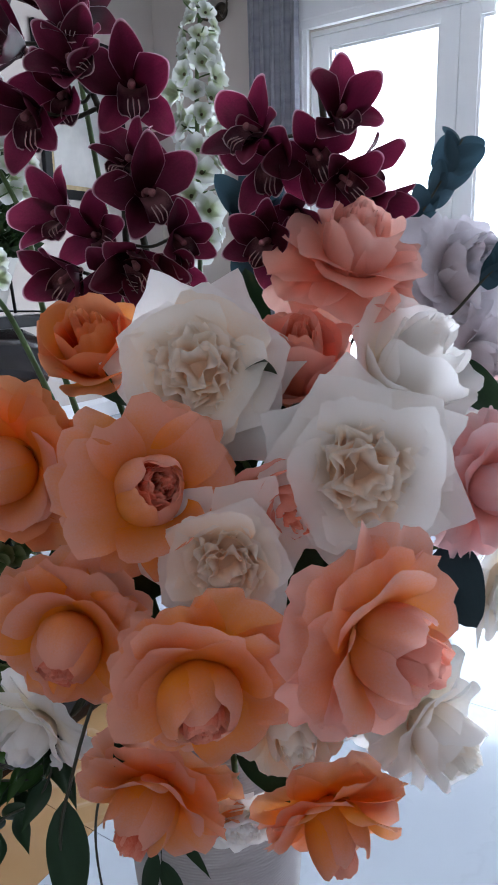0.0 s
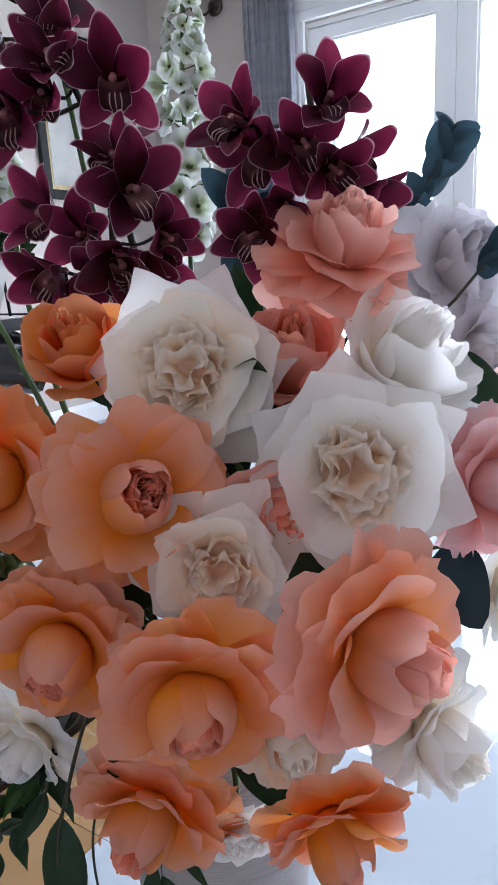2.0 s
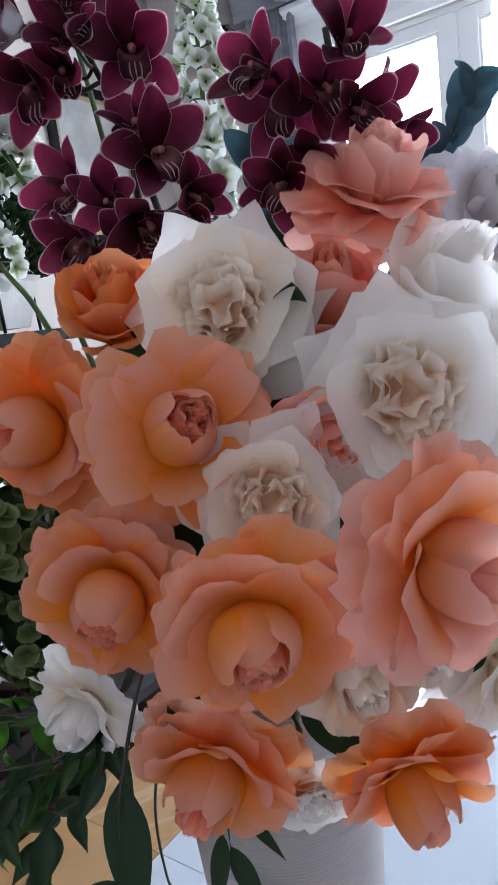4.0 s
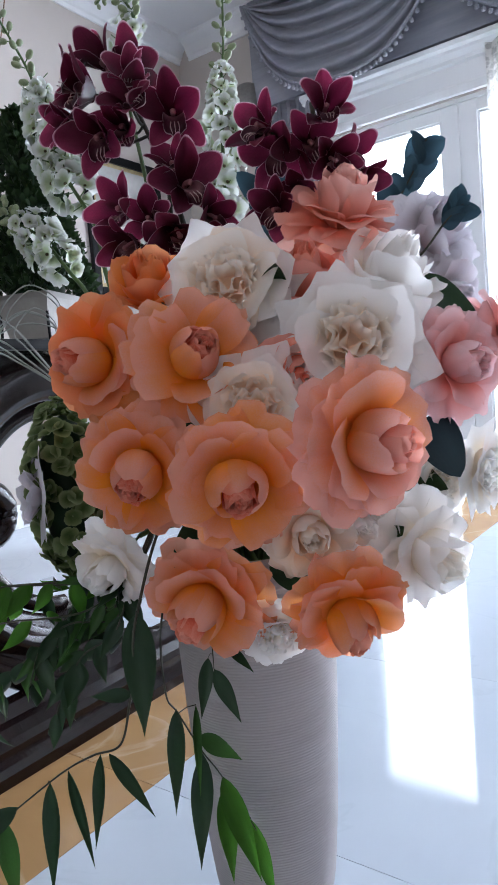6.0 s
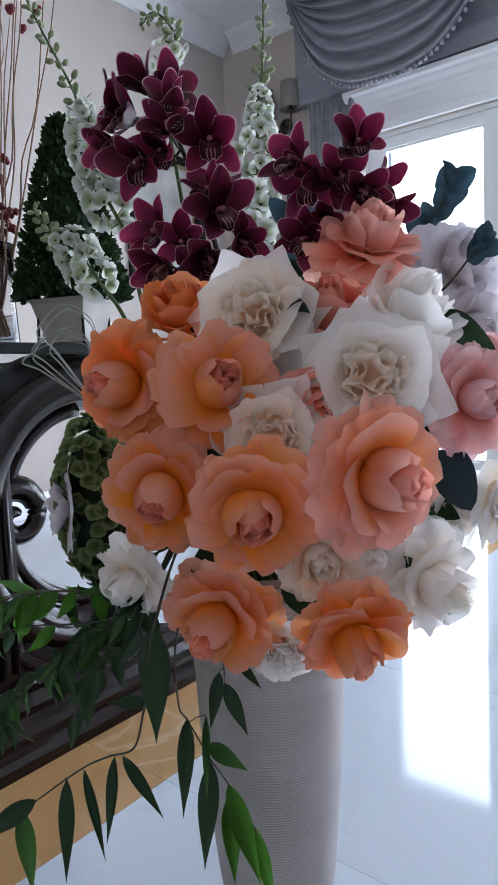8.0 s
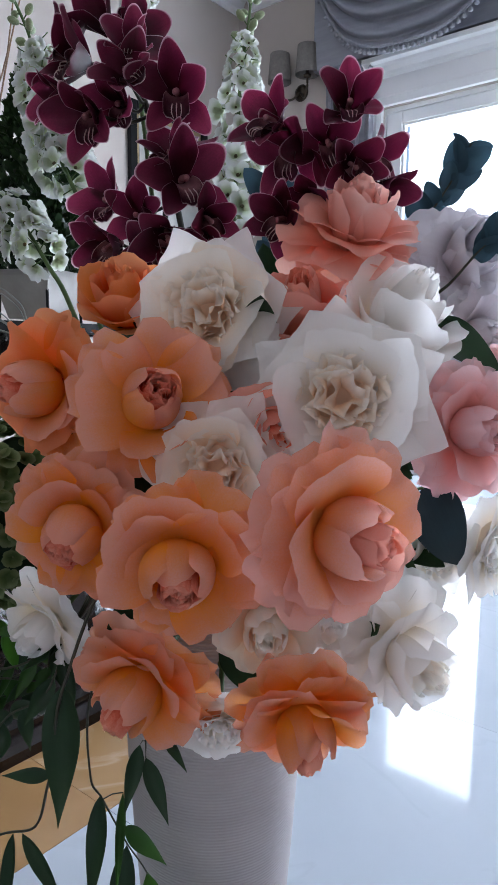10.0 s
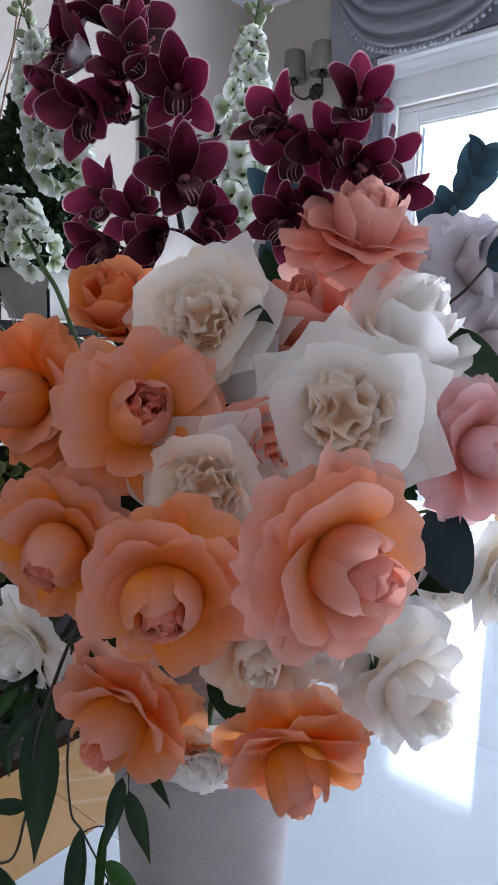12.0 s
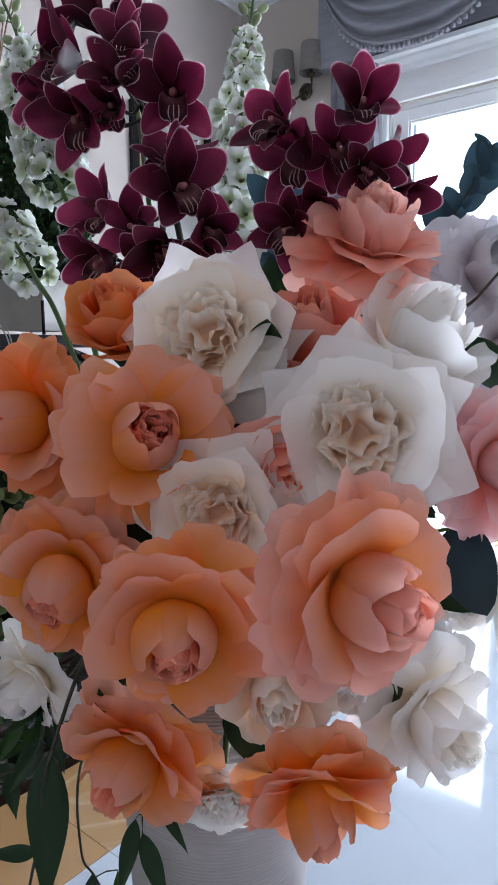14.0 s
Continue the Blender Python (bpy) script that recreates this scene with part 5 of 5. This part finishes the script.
hanging_spray([NK, (-0.085, 0.43, 0.79), (-0.095, 0.405, 0.70), (-0.099, 0.40, 0.638)], [
    ((-0.099, 0.400, 0.638), (-0.076, 0.385, 0.590), 0.0078, "d"),
    ((-0.103, 0.400, 0.650), (-0.115, 0.385, 0.598), 0.0070, "d"),
    ((-0.085, 0.405, 0.660), (-0.056, 0.385, 0.638), 0.0050, "d"),
], "short sprig of dark pointed leaves under the roses")
hanging_spray([NK, LIP_L, (-0.165, 0.40, 0.70), (-0.175, 0.39, 0.641), (-0.183, 0.39, 0.615), (-0.198, 0.39, 0.575), (-0.227, 0.39, 0.566), (-0.258, 0.39, 0.552), (-0.311, 0.39, 0.517), (-0.364, 0.39, 0.480), (-0.405, 0.39, 0.452)], [
    ((-0.165, 0.400, 0.703), (-0.166, 0.385, 0.590), 0.0163, "d"),
    ((-0.211, 0.390, 0.567), (-0.170, 0.380, 0.506), 0.0066, "d"),
    ((-0.219, 0.390, 0.567), (-0.227, 0.380, 0.480), 0.0066, "d"),
    ((-0.254, 0.390, 0.553), (-0.236, 0.380, 0.461), 0.0052, "d"),
    ((-0.274, 0.390, 0.542), (-0.279, 0.380, 0.438), 0.0085, "d"),
    ((-0.311, 0.390, 0.518), (-0.378, 0.380, 0.479), 0.0106, "d"),
    ((-0.329, 0.390, 0.506), (-0.320, 0.380, 0.422), 0.0106, "g"),
    ((-0.371, 0.390, 0.476), (-0.387, 0.380, 0.390), 0.0100, "g"),
    ((-0.179, 0.390, 0.625), (-0.217, 0.380, 0.634), 0.0071, "d"),
], "hanging branch of dark glossy pointed leaves over the tan band", 0.0018)
SPREAD = [blade(1.0, 0.15 + 0.03 * k, 0.3 + 0.4 * k, 0.45, (LEAF, LEAF_DARK, LEAF_BACKLIT, LEAF_DARK)[k], 0.5 * (k - 1.5), name="leaf") for k in range(4)]
for i, (a, b, tones) in enumerate((
        ((-0.24, 0.46, 0.72), (-0.37, 0.45, 0.705), (0, 2, 2)), ((-0.23, 0.45, 0.69), (-0.39, 0.44, 0.665), (0, 2, 1)), ((-0.22, 0.45, 0.67), (-0.34, 0.44, 0.615), (0, 1, 3)),
        ((-0.24, 0.48, 0.71), (-0.40, 0.50, 0.69), (1, 2, 0)), ((-0.22, 0.47, 0.68), (-0.37, 0.48, 0.585), (1, 3, 0)), ((-0.20, 0.44, 0.67), (-0.26, 0.43, 0.615), (1, 3, 1)),
        ((-0.24, 0.51, 0.70), (-0.42, 0.55, 0.64), (1, 3, 2)), ((-0.20, 0.45, 0.68), (-0.28, 0.44, 0.66), (1, 3, 0)), ((-0.22, 0.49, 0.70), (-0.30, 0.50, 0.63), (1, 3, 1)))):
    e = Vector(b)
    leafy([NK, LIP_L, (-0.17, 0.45, 0.735), a, tuple(Vector(a).lerp(e, 0.6) + Vector((0, 0, 0.012))), b, tuple(e + Vector((-0.015, -0.01, -0.035)))], 14, 0.046, [SPREAD[k] for k in tones], "spreading branch of glossy pointed leaves low in the bouquet", 20 + i, start=0.34, hang=0.8, r=0.0016)
# broad dark leaves between the blooms
FILL = []
fill = random.Random(77)
for _ in range(110):
    a, z = fill.uniform(0, 6.283), fill.uniform(0.78, 0.97)
    r = fill.uniform(0.02, 1.0) * (0.07 + 0.10 * math.sin(math.pi * (z - 0.6) / 0.5))
    FILL.append(((-0.02 + r * math.cos(a), 0.575 + 0.35 * r * math.sin(a), z), (math.cos(a) * 0.8, -0.15, fill.uniform(-0.7, 0.7)), fill.uniform(0.06, 0.085)))
for i, (p, way, s) in enumerate((((-0.10, 0.45, 0.87), (-0.3, -0.2, -1), 0.07), ((0.140, 0.50, 0.842), (0.32, -0.15, -0.95), 0.072), ((0.02, 0.43, 0.80), (0.3, -0.3, -1), 0.06),
                                  ((-0.03, 0.42, 0.735), (0.5, -0.3, -0.6), 0.06), ((0.155, 0.55, 0.985), (0.7, 0, -0.7), 0.075), ((-0.15, 0.50, 0.96), (-0.3, -0.1, -1), 0.07), ((0.06, 0.45, 0.72), (0.6, -0.3, 0.5), 0.06),
                                  ((-0.09, 0.42, 0.78), (-0.5, -0.3, -0.6), 0.06), ((0.03, 0.50, 0.86), (-0.2, -0.3, -1), 0.07), ((0.09, 0.50, 0.80), (0.5, -0.1, -0.6), 0.07), ((-0.12, 0.66, 1.0), (0.4, -0.1, 0.8), 0.07), ((0.0, 0.66, 1.0), (-0.2, -0.1, 1), 0.08), ((0.04, 0.68, 1.02), (-0.5, -0.1, 0.8), 0.07), *FILL)):
    root = tagged(new("rose_leaf", None), "rounded blue-green rose leaf beside a pink rose" if i == 1 else "broad dark green rose leaf between the blooms", "leaf", "rose leaves")
    root.matrix_basis = Matrix.Translation(p)
    part("blade", ROUND if i == 1 else BROAD[i % 2], None, root, m=faced(way, (0.2, -1, 0.35)) @ Matrix.Diagonal((s, s, s, 1)))
    pts = smooth_path([Vector((0, 0, 0)), (VASE_AXIS + Vector((0, 0, 0.74)) - Vector(p)) * 0.5 + Vector((0, 0.03, 0)), VASE_AXIS + Vector((0, 0, 0.64)) - Vector(p)], 5)
    part("stalk", tube(bmesh.new(), pts, 0.0016, 0.002, 5), STEM, root)

leafy([(-0.02, 0.53, 0.64), (0.05, 0.62, 0.9), (0.125, 0.70, 1.03), (0.168, 0.73, 1.09), (0.200, 0.74, 1.135), (0.222, 0.74, 1.175)], 12, 0.040, EUC, "blue-grey eucalyptus branch against the bright doors", 41, "eucalyptus_branch", -0.3, start=0.55)
leafy([(-0.02, 0.53, 0.64), (0.06, 0.60, 0.85), (0.145, 0.61, 0.985), (0.180, 0.602, 1.022), (0.205, 0.60, 1.05), (0.225, 0.60, 1.065)], 8, 0.028, EUC, "thin eucalyptus twig with small grey leaves over a pale flower", 42, "eucalyptus_branch", -0.1, start=0.72)
leafy([(-0.04, 0.54, 0.64), (-0.02, 0.62, 0.9), (0.0, 0.68, 1.05), (0.01, 0.70, 1.16)], 12, 0.05, EUC, "blue-grey eucalyptus branch between the orchid sprays", 43, "eucalyptus_branch", -0.2, start=0.6)

# pale lilac-white flower behind the eucalyptus twig
rose(Vector((0.205, 0.690, 1.045)), (0.40, -0.80, 0.35), 0.070, FLUFF, "fluff", MAGNOLIA, MAGNOLIA, MAGNOLIA, "lilac-white open flower behind a eucalyptus twig", 301, 15)
rose(Vector((0.215, 0.66, 0.965)), (0.5, -0.8, -0.1), 0.050, OPEN, "open", MAGNOLIA, MAGNOLIA, MAGNOLIA, "lilac-white flower in shade at the back of the bouquet", 302, 35)

# green hydrangea at the side
def petal_ring(count, width, seed):
    """A small open floret of rounded petals."""
    bm = bmesh.new()
    for k in range(count):
        petal(1.0, width, (48, 66, 86), 0.9, tip=0.22, ruffle=0.06, narrow=0.4, seed=seed * 5 + k, bm=bm, m=Matrix.Rotation(radians(360 / count * k), 4, "Z"), ns=4, nw=4)
    return bm


hyd = tagged(new("hydrangea", None), "green hydrangea head half hidden behind peach roses", "hydrangea")
hyd.matrix_basis = Matrix.Translation((-0.255, 0.54, 0.80))


def on_head(rnd):
    d = Vector((rnd.gauss(0, 1), rnd.gauss(0, 1), rnd.gauss(0, 1))).normalized()
    return Vector((d.x * 0.042, d.y * 0.06, d.z * 0.10)) * rnd.uniform(0.9, 1.05), d


hr = random.Random(8)
HEADLET = [mesh_of("floret", petal_ring(4, 0.55, 5 + k), HYDRANGEA) for k in range(3)]
for _ in range(260):
    p, out = on_head(hr)
    part("floret", HEADLET[hr.randrange(3)], None, hyd, m=Matrix.Translation(p) @ turned(out + Vector((hr.uniform(-.4, .4), hr.uniform(-.4, .4), hr.uniform(-.2, .6))), hr.uniform(0, 90)) @ Matrix.Diagonal((*[hr.uniform(0.0095, 0.0130)] * 3, 1)))
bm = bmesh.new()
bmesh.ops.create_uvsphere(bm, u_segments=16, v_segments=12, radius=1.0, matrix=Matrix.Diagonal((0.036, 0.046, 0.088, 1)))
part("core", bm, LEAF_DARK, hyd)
part("stem", tube(bmesh.new(), smooth_path([(0, 0, -0.06), (0.08, -0.01, -0.05), (0.15, -0.01, -0.04), (0.175, -0.01, -0.18)], 6), 0.004, 0.004, 6), STEM, hyd)

# loops of steel grass and a pale lily bud beside them
for i in range(7):
    rnd = random.Random(60 + i)
    w, h = rnd.uniform(0.02, 0.045), rnd.uniform(0.02, 0.045)
    c = Vector((-0.272 - 0.02 * rnd.random(), 0.56, 0.985 + rnd.uniform(-0.025, 0.02)))
    pts = smooth_path([(-0.16, 0.50, 0.80), (-0.225, 0.52, 0.90), c + Vector((-w * 0.4, 0, -h * 0.5)), c + Vector((-w, 0, 0.2 * h)), c + Vector((0, 0.01, h)), c + Vector((w, 0.01, 0.5 * h)), c + Vector((w * 1.1, 0.02, -0.3 * h))], 8)
    ob = part("grass_blade", tube(bmesh.new(), [p - pts[0] for p in pts], 0.0011, 0.0007, 5), SILVER_GRASS, m=Matrix.Translation(pts[0]))
    tagged(ob, "thin looped blade of steel grass beside the orange rose", "grass", "grass loops")
rose(Vector((-0.278, 0.475, 0.81)), (-0.85, -0.45, 0.1), 0.046, [STAR[0], STAR[3]], "lily", MAGNOLIA, MAGNOLIA, MAGNOLIA, "pale pointed flower behind the green hydrangea", 303, 0)

for ob in list(bpy.data.objects):
    if ob.parent is None and ob.name.split(".")[0] in ("rose", "orchid_spray", "delphinium", "foliage_spray", "eucalyptus_branch", "rose_leaf", "hydrangea", "grass_blade"):
        ob.matrix_basis = BOUQUET @ ob.matrix_basis

# ---- floor pieces ----
T = 0.60
white_tile, tan_tile = tile_mesh(T - 0.0008, T - 0.0008, TILE), tile_mesh(BAND_R - BAND_L - 0.0008, T - 0.0008, TAN)
west_w = BAND_L - WL
west_tile = tile_mesh(west_w / 2 - 0.003, T - 0.0008, TILE)
nv = int((WN - 0.02 - WS) / T)
for j in range(nv):
    v = WN - 0.02 - (j + 1) * T
    for i in range(int((WR - BAND_R) / T)):
        part("tile", white_tile, None, floor_ob, m=pose(BAND_R + 0.001 + i * T, v, 0.0))
    part("tile", tan_tile, None, floor_ob, m=pose(BAND_L + 0.001, v, 0.0))
    for i in range(2):
        part("tile", west_tile, None, floor_ob, m=pose(WL + i * west_w / 2 + 0.001, v, 0.0))
